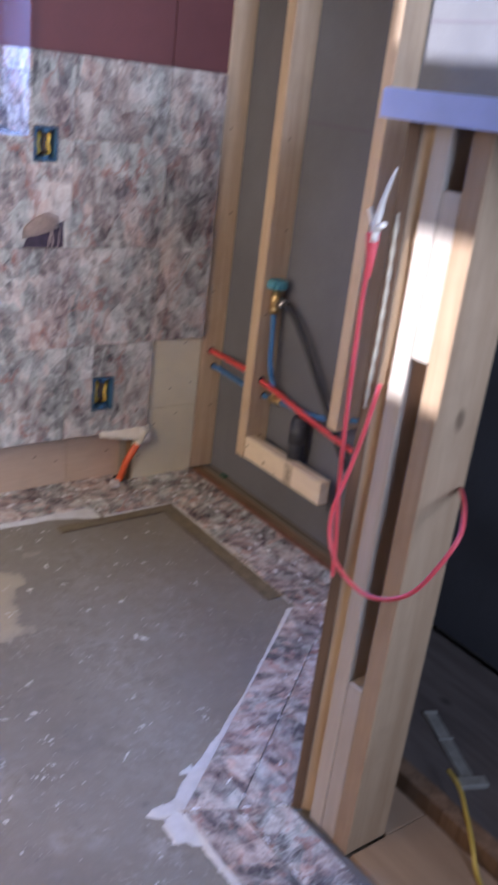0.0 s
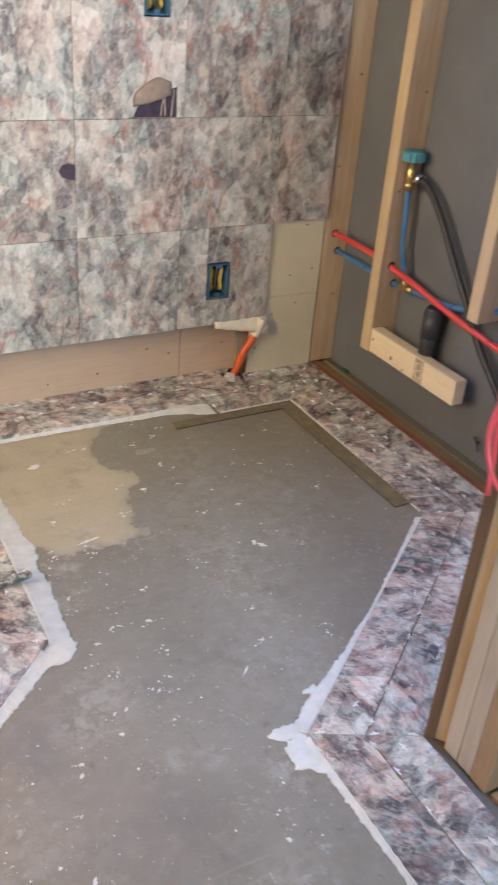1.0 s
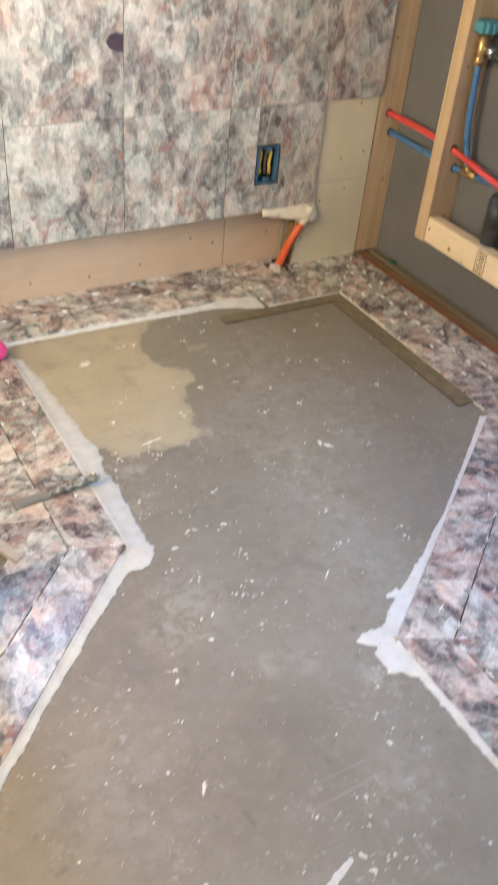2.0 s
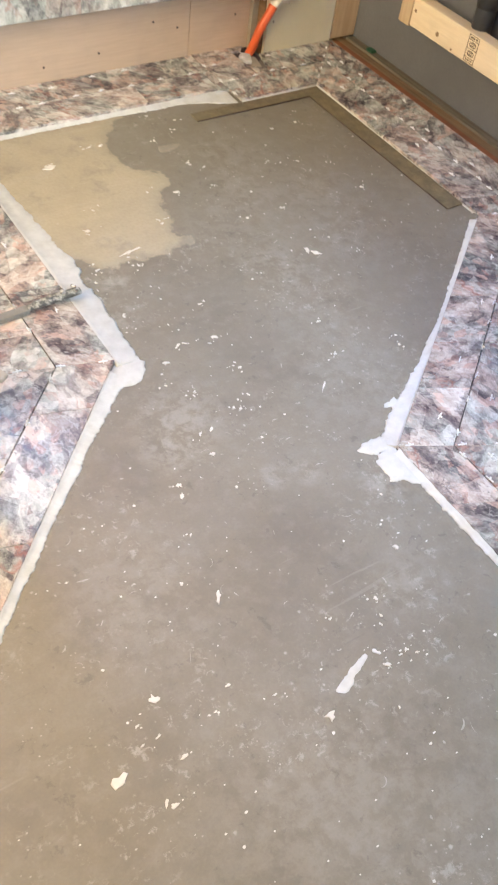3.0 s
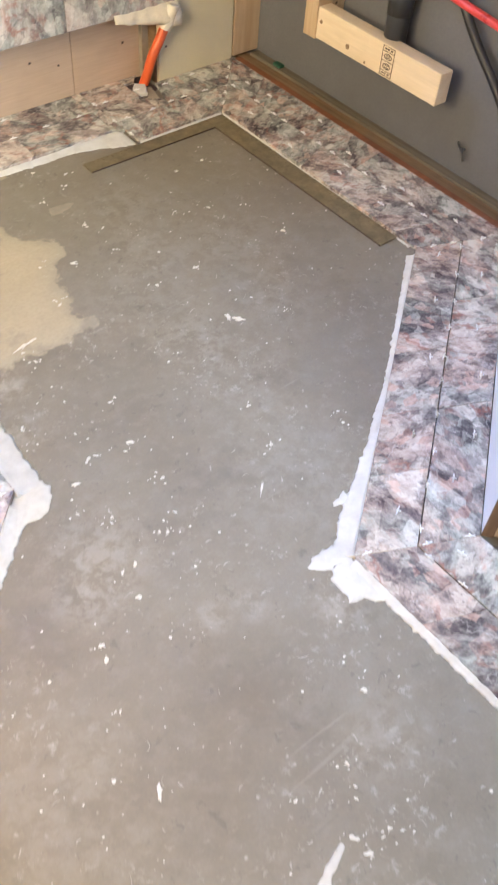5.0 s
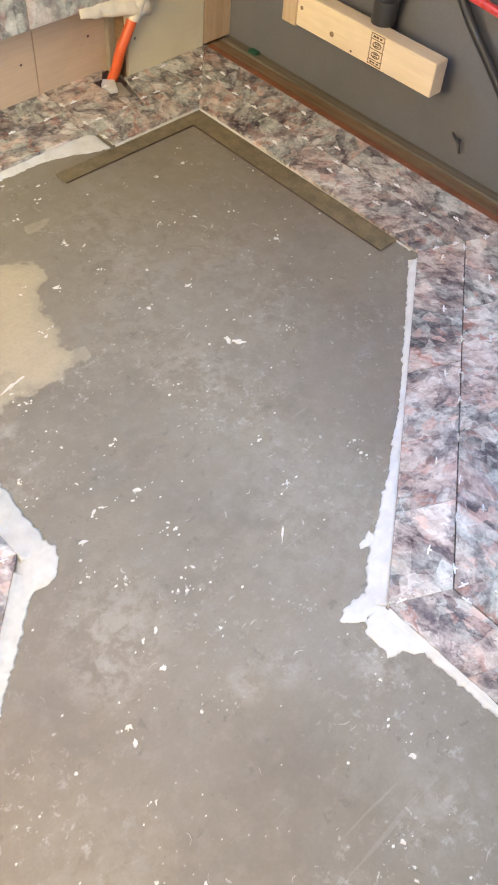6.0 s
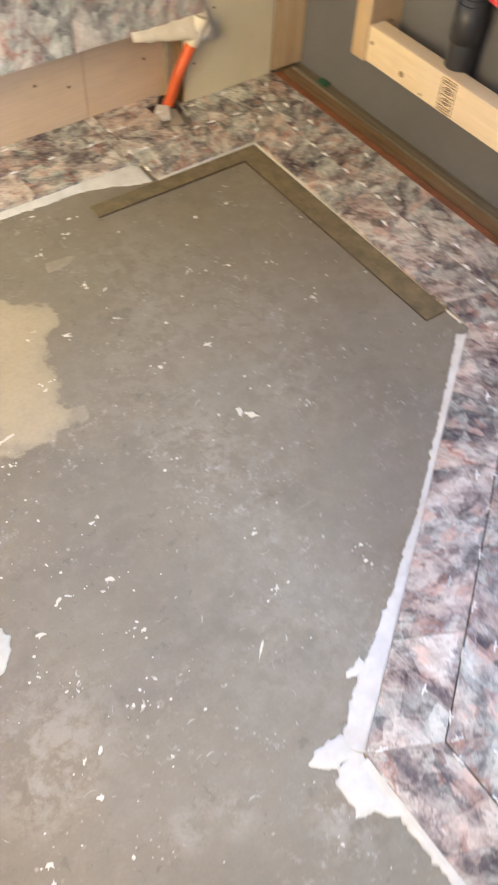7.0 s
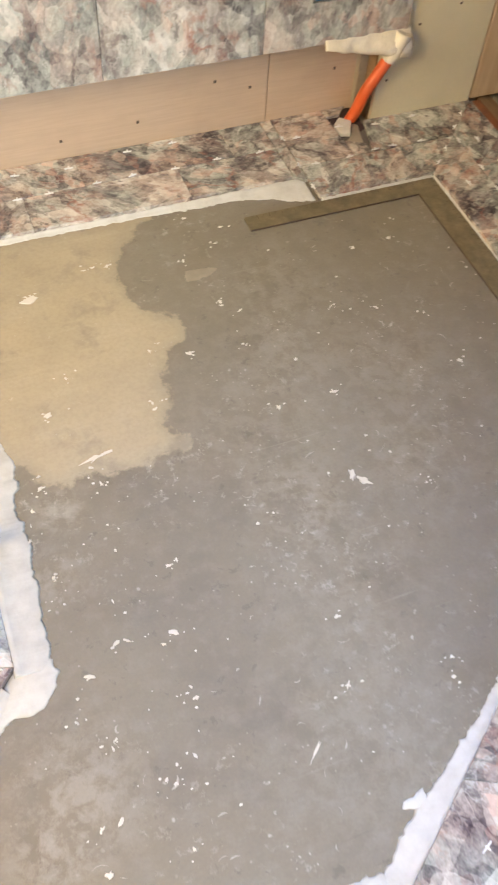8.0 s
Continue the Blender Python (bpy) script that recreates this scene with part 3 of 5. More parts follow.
slab_with_holes(bm, -3.8, 0.003, 1.337, CEIL, 0.010, [(WIN[0], WIN[1], 1.2, WIN[3])])
slab_with_holes(bm, 0.0065, 0.198, 1.337, CEIL, 0.010, [])
bmesh.ops.translate(bm, vec=(0, 0.208, 0), verts=bm.verts)
part("maroon_board", bm, MAROON, wall_back, "maroon sheathing board above the tiles")
bm = bmesh.new()
box(bm, (-1.62, 0.262, 0.005), (-0.263, 0.275, 0.215))
box(bm, (-0.261, 0.2618, 0.005), (-0.066, 0.275, 0.215))
part("plywood_kicker", bm, PLYWOOD, wall_back, "bare plywood strip below the tiles, with nail heads")
bm = bmesh.new()
for x, z in ((-1.05, 0.09), (-0.86, 0.06), (-0.69, 0.050), (-0.535, 0.062), (-0.375, 0.120), (-0.30, 0.095), (-0.115, 0.105)):
    box(bm, (x - 0.0028, 0.2600, z - 0.0028), (x + 0.0028, 0.2622, z + 0.0028), 0.001)
part("nail_heads", bm, COPPER_RED, wall_back)
bm = bmesh.new()
box(bm, (-0.043, 0.205, 0.0045), (0.1945, 0.2175, 0.262), 0.001)
box(bm, (-0.043, 0.2052, 0.2635), (0.1945, 0.2175, 0.506), 0.001)
part("cream_board", bm, CREAM_BOARD, wall_back, "cream gypsum board left bare in the corner")
bm = bmesh.new()
for x, z in ((0.085, 0.33), (0.165, 0.345), (-0.022, 0.095), (0.115, 0.235), (0.030, 0.205), (0.13, 0.488)):
    tube(bm, [(x, 0.2042, z), (x, 0.2053, z)], 0.0030, 8, 0)
part("screw_heads", bm, COPPER_RED, wall_back)
bm = bmesh.new()
box(bm, (-0.046, 0.219, 0.0), (0.1945, 0.275, 0.19))
part("furring", bm, OLDWOOD, wall_back)
bm = bmesh.new()
box(bm, (-0.0655, 0.248, 0.0), (-0.0465, 0.2755, 0.2))
part("grey_return", bm, PALE_SPOT, wall_back)

# the window in its deep reveal
window = empty("window_1", "grey framed window set deep in a tiled reveal", "window", kind="structure")
bm = bmesh.new()
for x in (-1.49, -0.97, -0.473):
    box(bm, (x - 0.025, 0.500, 1.117), (x + 0.025, 0.545, 2.198), 0.003)
for z in (1.135, 2.178):
    box(bm, (-1.464, 0.5005, z - 0.018), (-0.996, 0.544, z + 0.018), 0.003)
    box(bm, (-0.944, 0.5005, z - 0.018), (-0.499, 0.544, z + 0.018), 0.003)
part("window_frame", bm, WINDOW_FRAME, window)
for a, b in ((-1.46, -1.0), (-0.94, -0.50), (-0.447, -0.431)):
    bm = bmesh.new()
    box(bm, (a, 0.520, 1.155 if b < -0.44 else 1.13), (b, 0.524, 2.158))
    pane = part("pane", bm, GLASS, window)
    pane.visible_shadow = False
bm = bmesh.new()
box(bm, (-1.50, FACE - 0.004, 1.097), (-0.432, 0.50, 1.116), 0.002)
part("window_sill", bm, MARBLE, window, "pale polished stone sill")

# closing walls of the room, out of sight of the walk but for their light
bm = bmesh.new()
box(bm, (GREY_X, -3.6, 0.0), (GREY_X + 0.02, 0.62, CEIL))
wall_right = thing("wall_east", bm, GREY_SHEET, "smooth grey backer sheet behind open studs", "wall", kind="structure")
bm = bmesh.new()
box(bm, (GREY_X - 0.0015, -0.47, 1.228), (GREY_X, -0.085, 1.236))
box(bm, (GREY_X - 0.0015, -1.6, 1.50), (GREY_X, -0.52, 1.506))
part("sheet_joint", bm, SHEET_JOINT, wall_right)
# added dark sheet: paints the half wall's shade onto the grey wall
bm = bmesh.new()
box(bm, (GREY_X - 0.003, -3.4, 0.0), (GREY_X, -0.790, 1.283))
part("dark_membrane", bm, SHADE_SHEET, wall_right, "dark sheet standing in for the shade behind the half wall")
bm = bmesh.new()
slab_with_holes(bm, -3.8, GREY_X, 0.0, CEIL, 0.12, [(-1.25, 0.05, 0.0, 2.35)])
bmesh.ops.translate(bm, vec=(0, -3.6, 0), verts=bm.verts)
thing("wall_south", bm, PLASTER, "plain plastered wall with an open doorway", "wall", kind="structure")
turn = Matrix.Rotation(radians(90), 4, "Z")
bm = bmesh.new()
slab_with_holes(bm, -3.6, 0.62, 0.0, CEIL, 0.10, [(-2.0, 0.1, 0.0, 2.62)])
bmesh.ops.transform(bm, matrix=Matrix.Translation((-2.0, 0, 0)) @ turn, verts=bm.verts)
thing("wall_west", bm, PLASTER, "plain plastered wall with a wide opening", "wall", kind="structure")
# added sun mask: slots sized to place the patches on post and sheet
bm = bmesh.new()
slab_with_holes(bm, -3.6, 0.62, 0.0, CEIL, 0.02, [(-1.195, -1.050, 1.735, 1.990), (-0.66, -0.235, 2.465, 2.74)])
bmesh.ops.transform(bm, matrix=Matrix.Translation((-3.6, 0, 0)) @ turn, verts=bm.verts)
thing("wall_west_outer", bm, PLASTER, "added unseen wall whose two slots shape the sun patches", "wall", kind="structure")
bm = bmesh.new()
box(bm, (-3.8, -3.6, CEIL), (GREY_X + 0.02, 0.62, CEIL + 0.1))
thing("ceiling", bm, CEILING, "plain off-white ceiling", "ceiling", kind="structure")


# ---------------------------------------------------------------- framing of the right-hand wall
def stud(name, lo, hi, label, material=PINE, category="stud"):
    bm = bmesh.new()
    mid = [(a + b) / 2 for a, b in zip(lo, hi)]
    box(bm, [a - m for a, m in zip(lo, mid)], [b - m for b, m in zip(hi, mid)], 0.003)
    ob = thing(name, bm, material, label, category, "framing lumber")
    ob.location = mid
    return ob


corner = stud("corner_stud", (0.199, 0.205, 0.0125), (GREY_X - 0.0005, 0.243, CEIL), "pale pine stud standing in the corner beside cream board")
pipe_stud = stud("wall_stud", (0.199, -0.095, 0.178), (GREY_X - 0.0005, -0.053, CEIL), "pale pine stud cut short above the floor, drilled for pipes")
stud("wall_stud", (0.199, -0.510, 0.430), (GREY_X - 0.0005, -0.470, CEIL), "pale pine stud ending above the blue pipe")
for owner, y in ((pipe_stud, -0.0952), (corner, 0.2048)):
    for z in (0.445, 0.391) if owner is pipe_stud else (0.452, 0.395):
        x = 0.238 if z > 0.42 else 0.255
        bm = bmesh.new()
        tube(bm, [(x, y - 0.0004, z), (x, y + 0.003, z)], 0.0125, 16, 0)
        hole = part("drilled_hole", bm, HOLE_DARK, owner, "dark drilled hole")
        hole.matrix_parent_inverse = Matrix.Translation([-c for c in owner.location])
    for x, z in ((0.222, 0.66), (0.262, 0.92), (0.230, 1.18), (0.258, 0.25)):
        bm = bmesh.new()
        tube(bm, [(x, y - 0.0008, z), (x, y + 0.002, z)], 0.0032, 8, 0)
        nail = part("nail_head", bm, COPPER_RED, owner)
        nail.matrix_parent_inverse = Matrix.Translation([-c for c in owner.location])
block = stud("nailer_block", (0.201, -0.482, 0.182), (0.240, -0.0955, 0.255), "short pine block with a black grade stamp, nailed to a stud", PINE_X, "wood block")
bm = bmesh.new()
for y, z, w, h in [(-0.311, 0.219, 0.0012, 0.066), (-0.346, 0.219, 0.0012, 0.066)] + [(-0.3285, z, 0.035, 0.0012) for z in (0.251, 0.240, 0.219, 0.197, 0.187)]:
    box(bm, (0.2000, y - w / 2, z - h / 2), (0.2012, y + w / 2, z + h / 2))
for z in (0.2295, 0.208):
    tube(bm, [(0.2007, -0.3285 + 0.011 * math.cos(a / 12 * math.tau), z + 0.006 * math.sin(a / 12 * math.tau)) for a in range(13)], 0.0011, 6, 0)
    for dz in (-0.0022, 0.0022):
        box(bm, (0.2000, -0.334, z + dz - 0.0009), (0.2012, -0.323, z + dz + 0.0009))
for y in (-0.337, -0.327, -0.319):
    box(bm, (0.2000, y - 0.003, 0.2435), (0.2012, y + 0.003, 0.2475))
    box(bm, (0.2000, y - 0.003, 0.1905), (0.2012, y + 0.003, 0.1935))
stamp = part("grade_stamp", bm, INK, block, "black ink grade stamp")
stamp.matrix_parent_inverse = Matrix.Translation([-c for c in block.location])
for y, z, r in ((-0.109, 0.224, 0.0045), (-0.203, 0.203, 0.0060), (-0.262, 0.190, 0.0030)):
    bm = bmesh.new()
    tube(bm, [(0.2004, y, z), (0.2030, y, z)], r, 12, 0)
    knot = part("knot", bm, OLDWOOD, block, "dark brown knot")
    knot.matrix_parent_inverse = Matrix.Translation([-c for c in block.location])
stud("sole_plate", (0.2210, -1.20, 0.0), (0.2590, 0.262, 0.0050), "weathered brown sole plate on the concrete", OLDWOOD, "plate")
stud("wall_batten", (0.2600, -1.20, 0.0), (GREY_X - 0.0005, 0.204, 0.0100), "grey weathered batten along the foot of the sheet", PLATEWOOD, "batten")
bm = bmesh.new()
box(bm, (0.2005, -0.755, 0.0), (0.2205, 0.20, 0.0110), 0.003)
thing("sill_seal", bm, RUST_FOAM, "rust orange strip squeezed along the sole plate", "seal strip")
bm = bmesh.new()
box(bm, (0.264, 0.085, 0.0102), (0.282, 0.114, 0.018), 0.003)
thing("green_shim", bm, GREEN, "small dark green plastic shim on the batten", "shim")
bm = bmesh.new()
tube(bm, [(0.286, -0.530, 0.075), (0.272, -0.535, 0.082), (0.266, -0.542, 0.076), (0.268, -0.547, 0.060)], 0.0035, 8)
tube(bm, [(0.2875, -0.510, 0.083), (0.276, -0.520, 0.085), (0.268, -0.537, 0.080)], 0.003, 8)
thing("bent_nail", bm, IRON, "bent grey nail sticking out of the grey sheet", "nail")

# ---------------------------------------------------------------- half wall and stud pack by the doorway
def slanted(a, b, w0, w1):
    """Plan of a layer of the slanting half wall, between two lengths along U and two depths along N from OUT_B."""
    return [tuple(OUT_B + U * s + N * w) for s, w in ((a, w0), (b, w0), (b, w1), (a, w1))]


half_wall = empty("half_wall", "low stud wall sheathed with pale board under a cap tinted skylight blue", "half wall", kind="structure")
bm = bmesh.new()
prism(bm, slanted(0.004, 0.88, 0.0, 0.0095), 0.013, 1.284)
part("pale_board", bm, WHITE_BOARD, half_wall, "pale gypsum board on the half wall")
bm = bmesh.new()
prism(bm, slanted(0.0, 0.0035, 0.0, 0.0185), 0.013, 1.284)
prism(bm, slanted(0.004, 0.88, 0.010, 0.0185), 0.013, 1.284)
part("dark_board", bm, DARKWOOD, half_wall, "dark fibre board edge")
bm = bmesh.new()
prism(bm, slanted(0.004, 0.30, 0.019, 0.046), 0.013, 1.284)
part("edge_stud", bm, PINE, half_wall)
bm = bmesh.new()
prism(bm, slanted(0.30, 0.88, 0.0195, 0.046), 0.013, 1.284)
part("back_stud", bm, OLDWOOD, half_wall)
# cap board; its blue is painted skylight
bm = bmesh.new()
prism(bm, [(-0.478, -1.195), (0.195, -0.700), (0.268, -0.790), (-0.325, -1.235), (-0.325, -1.75), (-0.478, -1.75)], 1.2855, 1.326, 0.002)
part("cap_board", bm, SKY_TINT, half_wall, "cap board with blue skylight put into its colour")

pack = empty("stud_pack", "built-up post of pine studs with spacer blocks between", "post", "framing lumber")
FX = -0.452


def pack_piece(name, lo, hi, material=PALE_PINE):
    bm = bmesh.new()
    mid = [(a + b) / 2 for a, b in zip(lo, hi)]
    box(bm, [a - m for a, m in zip(lo, mid)], [b - m for b, m in zip(hi, mid)], 0.0025)
    ob = part(name, bm, material, pack)
    ob.location = mid
    return ob


pack_piece("stud", (FX, -1.3165, 0.0125), (FX + 0.095, -1.2830, 1.285))
pack_piece("stud", (FX, -1.3900, 0.0125), (FX + 0.102, -1.3525, 1.285), AMBER_PINE)
pack_piece("spacer_block", (FX + 0.001, -1.3520, 0.0125), (FX + 0.09, -1.3170, 0.359))
pack_piece("spacer_block", (FX + 0.0015, -1.3520, 0.955), (FX + 0.09, -1.3170, 1.201))
# set back in the slots; dark brown puts the recess shade into the colour
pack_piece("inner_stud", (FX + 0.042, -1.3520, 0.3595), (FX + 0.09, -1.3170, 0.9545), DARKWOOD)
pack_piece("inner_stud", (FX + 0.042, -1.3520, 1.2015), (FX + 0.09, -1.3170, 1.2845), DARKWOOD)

# plywood floor and plate behind the post
bm = bmesh.new()
box(bm, (-0.440, -2.6, 0.0005), (-0.240, -1.394, 0.012), 0.002)
box(bm, (-0.348, -1.393, 0.0005), (-0.240, -1.235, 0.012), 0.002)
thing("plywood_floor", bm, PLYFLOOR, "dusty plywood sheet laid on the slab behind the post", "floor sheet", kind="structure")
# boards added over the slab, their dark colour standing in for shadow
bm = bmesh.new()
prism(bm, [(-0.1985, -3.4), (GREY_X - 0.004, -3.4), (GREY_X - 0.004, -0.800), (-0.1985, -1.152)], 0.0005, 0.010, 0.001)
thing("dark_floor_boards", bm, SHADED_BOARDS, "floor boards coloured dark for the shade behind the half wall", "floor boards", kind="structure")
stud("floor_plate", (-0.238, -2.4, 0.0), (-0.200, -1.17, 0.050), "brown wooden plate lying on the floor", DARKWOOD, "plate")
bm = bmesh.new()
m = Matrix.Translation((-0.049, -1.283, 0.0135)) @ Matrix.Rotation(radians(66), 4, "Z")
box(bm, (-0.115, -0.015, -0.003), (0.115, 0.015, 0.002), 0.0015, m)
for x in (-0.115, 0.020, 0.108):
    box(bm, (x, -0.017, -0.0032), (x + 0.007, 0.017, 0.0045), 0.0015, m)
box(bm, (-0.125, -0.034, -0.0032), (-0.098, 0.030, 0.010), 0.003, m)
thing("pipe_bracket", bm, DULL_METAL, "dusty pale metal strap lying on the floor boards", "bracket")
bm = bmesh.new()
tube(bm, [(-0.150, -1.36, 0.056), (-0.165, -1.40, 0.058), (-0.20, -1.45, 0.056), (-0.245, -1.51, 0.045), (-0.268, -1.55, 0.017), (-0.30, -1.62, 0.0165), (-0.33, -1.75, 0.0165)], 0.0045, 8)
thing("yellow_cord", bm, YELLOW_CORD, "dull yellow cord trailing over the floor plate", "cord")

# post at the end of the left-hand border
stud("left_post", (-1.362, -0.800, 0.030), (-1.274, -0.752, CEIL), "honey coloured pine post on a dark foot", PINE, "post")
bm = bmesh.new()
box(bm, (-1.368, -0.806, 0.0125), (-1.269, -0.746, 0.0295), 0.003)
thing("post_foot", bm, HOLE_DARK, "dark rubbery pad under the pine post", "pad")
bm = bmesh.new()
prism(bm, [(-1.245, -0.610), (-1.218, -0.612), (-1.190, -0.690), (-1.206, -0.700)], 0.0125, 0.020, 0.002)
thing("wood_sliver", bm, PALE_PINE, "pale offcut of wood on the border tiles", "offcut")
bm = bmesh.new()
bmesh.ops.create_uvsphere(bm, u_segments=20, v_segments=12, radius=0.033)
for v in bm.verts:
    v.co.z *= 0.75
    v.co += noise.noise_vector(v.co * 40) * 0.004
for f in bm.faces:
    f.smooth = True
bmesh.ops.translate(bm, vec=(-1.040, 0.002, 0.036), verts=bm.verts)
thing("pink_cup", bm, PINK, "bright pink plastic cup lying on the border", "cup")

# ---------------------------------------------------------------- pipes in the right-hand wall
bm = bmesh.new()
tube(bm, [(0.238, 0.206, 0.452), (0.238, 0.05, 0.452), (0.238, -0.07, 0.444), (0.240, -0.22, 0.423), (0.243, -0.363, 0.398), (0.246, -0.525, 0.378), (0.248, -0.75, 0.360)], 0.0088)
thing("red_water_pipe", bm, RED_PIPE, "red plastic hot water pipe threaded through the studs", "pipe", "water pipes")
blue = empty("blue_water_pipe", "blue plastic cold water pipe with a branch up to a valve", "pipe", "water pipes")
bm = bmesh.new()
tube(bm, [(0.255, 0.206, 0.395), (0.255, 0.05, 0.391), (0.255, -0.056, 0.388), (0.258, -0.215, 0.399), (0.258, -0.36, 0.412), (0.257, -0.52, 0.462), (0.257, -0.75, 0.50)], 0.0085)
part("main_run", bm, BLUE_PIPE, blue)
bm = bmesh.new()
tube(bm, [(0.240, -0.112, 0.672), (0.240, -0.118, 0.60), (0.243, -0.126, 0.50), (0.254, -0.150, 0.402)], 0.0085)
part("branch", bm, BLUE_PIPE, blue)
bm = bmesh.new()
tube(bm, [(0.257, -0.128, 0.393), (0.257, -0.150, 0.394), (0.257, -0.185, 0.397)], 0.0115, 12, 2)
tube(bm, [(0.254, -0.150, 0.398), (0.253, -0.149, 0.418)], 0.011, 12, 0)
part("tee_fitting", bm, BRASS, blue, "brass tee fitting")

valve = empty("stop_valve", "brass stop valve with a teal cap fixed to a stud", "valve")
bm = bmesh.new()
tube(bm, [(0.240, -0.112, 0.668), (0.240, -0.112, 0.745)], 0.0135, 14, 0)
tube(bm, [(0.240, -0.112, 0.672), (0.240, -0.112, 0.690)], 0.0165, 6, 0)
tube(bm, [(0.240, -0.098, 0.712), (0.240, -0.150, 0.708)], 0.011, 12, 0)
part("valve_body", bm, BRASS, valve)
bm = bmesh.new()
for k in range(9):
    a = 2 * math.pi * k / 9
    box(bm, (0.232 + 0.022 * math.cos(a), -0.121 + 0.022 * math.sin(a), 0.746), (0.248 + 0.022 * math.cos(a), -0.103 + 0.022 * math.sin(a), 0.772), 0.004)
tube(bm, [(0.240, -0.112, 0.745), (0.240, -0.112, 0.775)], 0.024, 18, 0)
part("valve_cap", bm, TEAL, valve, "teal ribbed cap")
bm = bmesh.new()
tube(bm, [(0.240, -0.136, 0.709), (0.242, -0.160, 0.704)], 0.0145, 12, 0)
part("ferrule", bm, CHROME, valve)
bm = bmesh.new()
tube(bm, [(0.242, -0.150, 0.706), (0.246, -0.188, 0.690), (0.248, -0.236, 0.648), (0.249, -0.286, 0.592), (0.250, -0.334, 0.531), (0.250, -0.388, 0.468),
          (0.250, -0.442, 0.404), (0.250, -0.502, 0.336), (0.249, -0.590, 0.258), (0.245, -0.69, 0.16), (0.240, -0.78, 0.06)], 0.0098)
thing("black_hose", bm, BLACK_RUBBER, "black rubber hose curving down from the stop valve", "hose")
drain = empty("drain_stub", "dark grey plastic drain stub behind the pine block", "pipe")
bm = bmesh.new()
tube(bm, [(0.246, -0.300, 0.190), (0.246, -0.300, 0.385)], 0.026, 18, 0)
part("pipe", bm, DRAIN_PLASTIC, drain)
bm = bmesh.new()
tube(bm, [(0.246, -0.300, 0.305), (0.246, -0.300, 0.375)], 0.0285, 18, 0)
tube(bm, [(0.246, -0.300, 0.376), (0.246, -0.300, 0.392)], 0.022, 18, 0)
part("collar", bm, DRAIN_PLASTIC, drain)

# ---------------------------------------------------------------- cables on the post
bm = bmesh.new()
tube(bm, [(-0.490, -1.238, 1.128), (-0.493, -1.237, 1.06), (-0.492, -1.236, 1.00), (-0.490, -1.238, 0.91), (-0.487, -1.240, 0.816), (-0.484, -1.247, 0.70),
          (-0.482, -1.257, 0.62), (-0.480, -1.262, 0.55)], 0.0038, 10)
thing("red_cable", bm, RED_CABLE, "red cable hanging down the post, its end stripped", "cable", "cables on the post")
bm = bmesh.new()
tube(bm, [(-0.462, -1.275, 0.90), (-0.478, -1.274, 0.82), (-0.492, -1.269, 0.749), (-0.500, -1.257, 0.682), (-0.502, -1.262, 0.632), (-0.503, -1.291, 0.594),
          (-0.504, -1.349, 0.578), (-0.504, -1.405, 0.594), (-0.503, -1.455, 0.636), (-0.495, -1.485, 0.695), (-0.470, -1.490, 0.742), (-0.42, -1.450, 0.758), (-0.365, -1.395, 0.755)], 0.0038, 10)
thing("red_cable_loop", bm, RED_CABLE, "red cable hanging in a loop round the post", "cable", "cables on the post")
bm = bmesh.new()
tube(bm, [(-0.492, -1.239, 1.115), (-0.494, -1.243, 1.15), (-0.498, -1.256, 1.19), (-0.502, -1.272, 1.222)], 0.0075, 10, 5, 0.2, lambda t: 1.0 - 0.75 * t)
tube(bm, [(-0.492, -1.240, 1.128), (-0.496, -1.252, 1.138), (-0.500, -1.264, 1.143)], 0.0045, 8, 4)
tube(bm, [(-0.492, -1.240, 1.128), (-0.493, -1.230, 1.148), (-0.494, -1.223, 1.160)], 0.0045, 8, 4)
thing("taped_wire_end", bm, TAPE, "bare white cable end wrapped in tape", "cable end")
bm = bmesh.new()
tube(bm, [(-0.493, -1.238, 1.128), (-0.493, -1.239, 1.105), (-0.493, -1.240, 1.085), (-0.4925, -1.2385, 1.060)], 0.0105, 12, 4, 0.12, lambda t: 1.0 - 0.5 * t, 0.6)
thing("red_tape_wrap", bm, RED_CABLE, "red tape wrapped round the cable end", "tape")
bm = bmesh.new()
for phase in (0.0, math.pi):
    pts = []
    for i in range(34):
        t = i / 33
        a = phase + t * 30
        pts.append((-0.478 + 0.0015 * math.cos(a), -1.266 + 0.0015 * math.sin(a) - 0.004 * math.sin(t * 3), 1.16 - 0.30 * t))
    tube(bm, pts, 0.0017, 6, 2)
thing("twisted_cord", bm, CORD, "off-white twisted cord hanging beside the post", "cord")

# ---------------------------------------------------------------- conduit and its wrapping
bm = bmesh.new()
tube(bm, [(-0.084, 0.222, 0.002), (-0.076, 0.212, 0.036), (-0.070, 0.200, 0.080), (-0.046, 0.198, 0.122), (-0.027, 0.196, 0.160), (-0.020, 0.194, 0.185)], 0.0125, 16)
thing("orange_conduit", bm, ORANGE, "orange plastic conduit leaning out of the floor", "conduit")
wrap = empty("cream_wrapping", "creased cream plastic sheet taped round the orange conduit end", "wrapping")
bm = bmesh.new()
rows = []
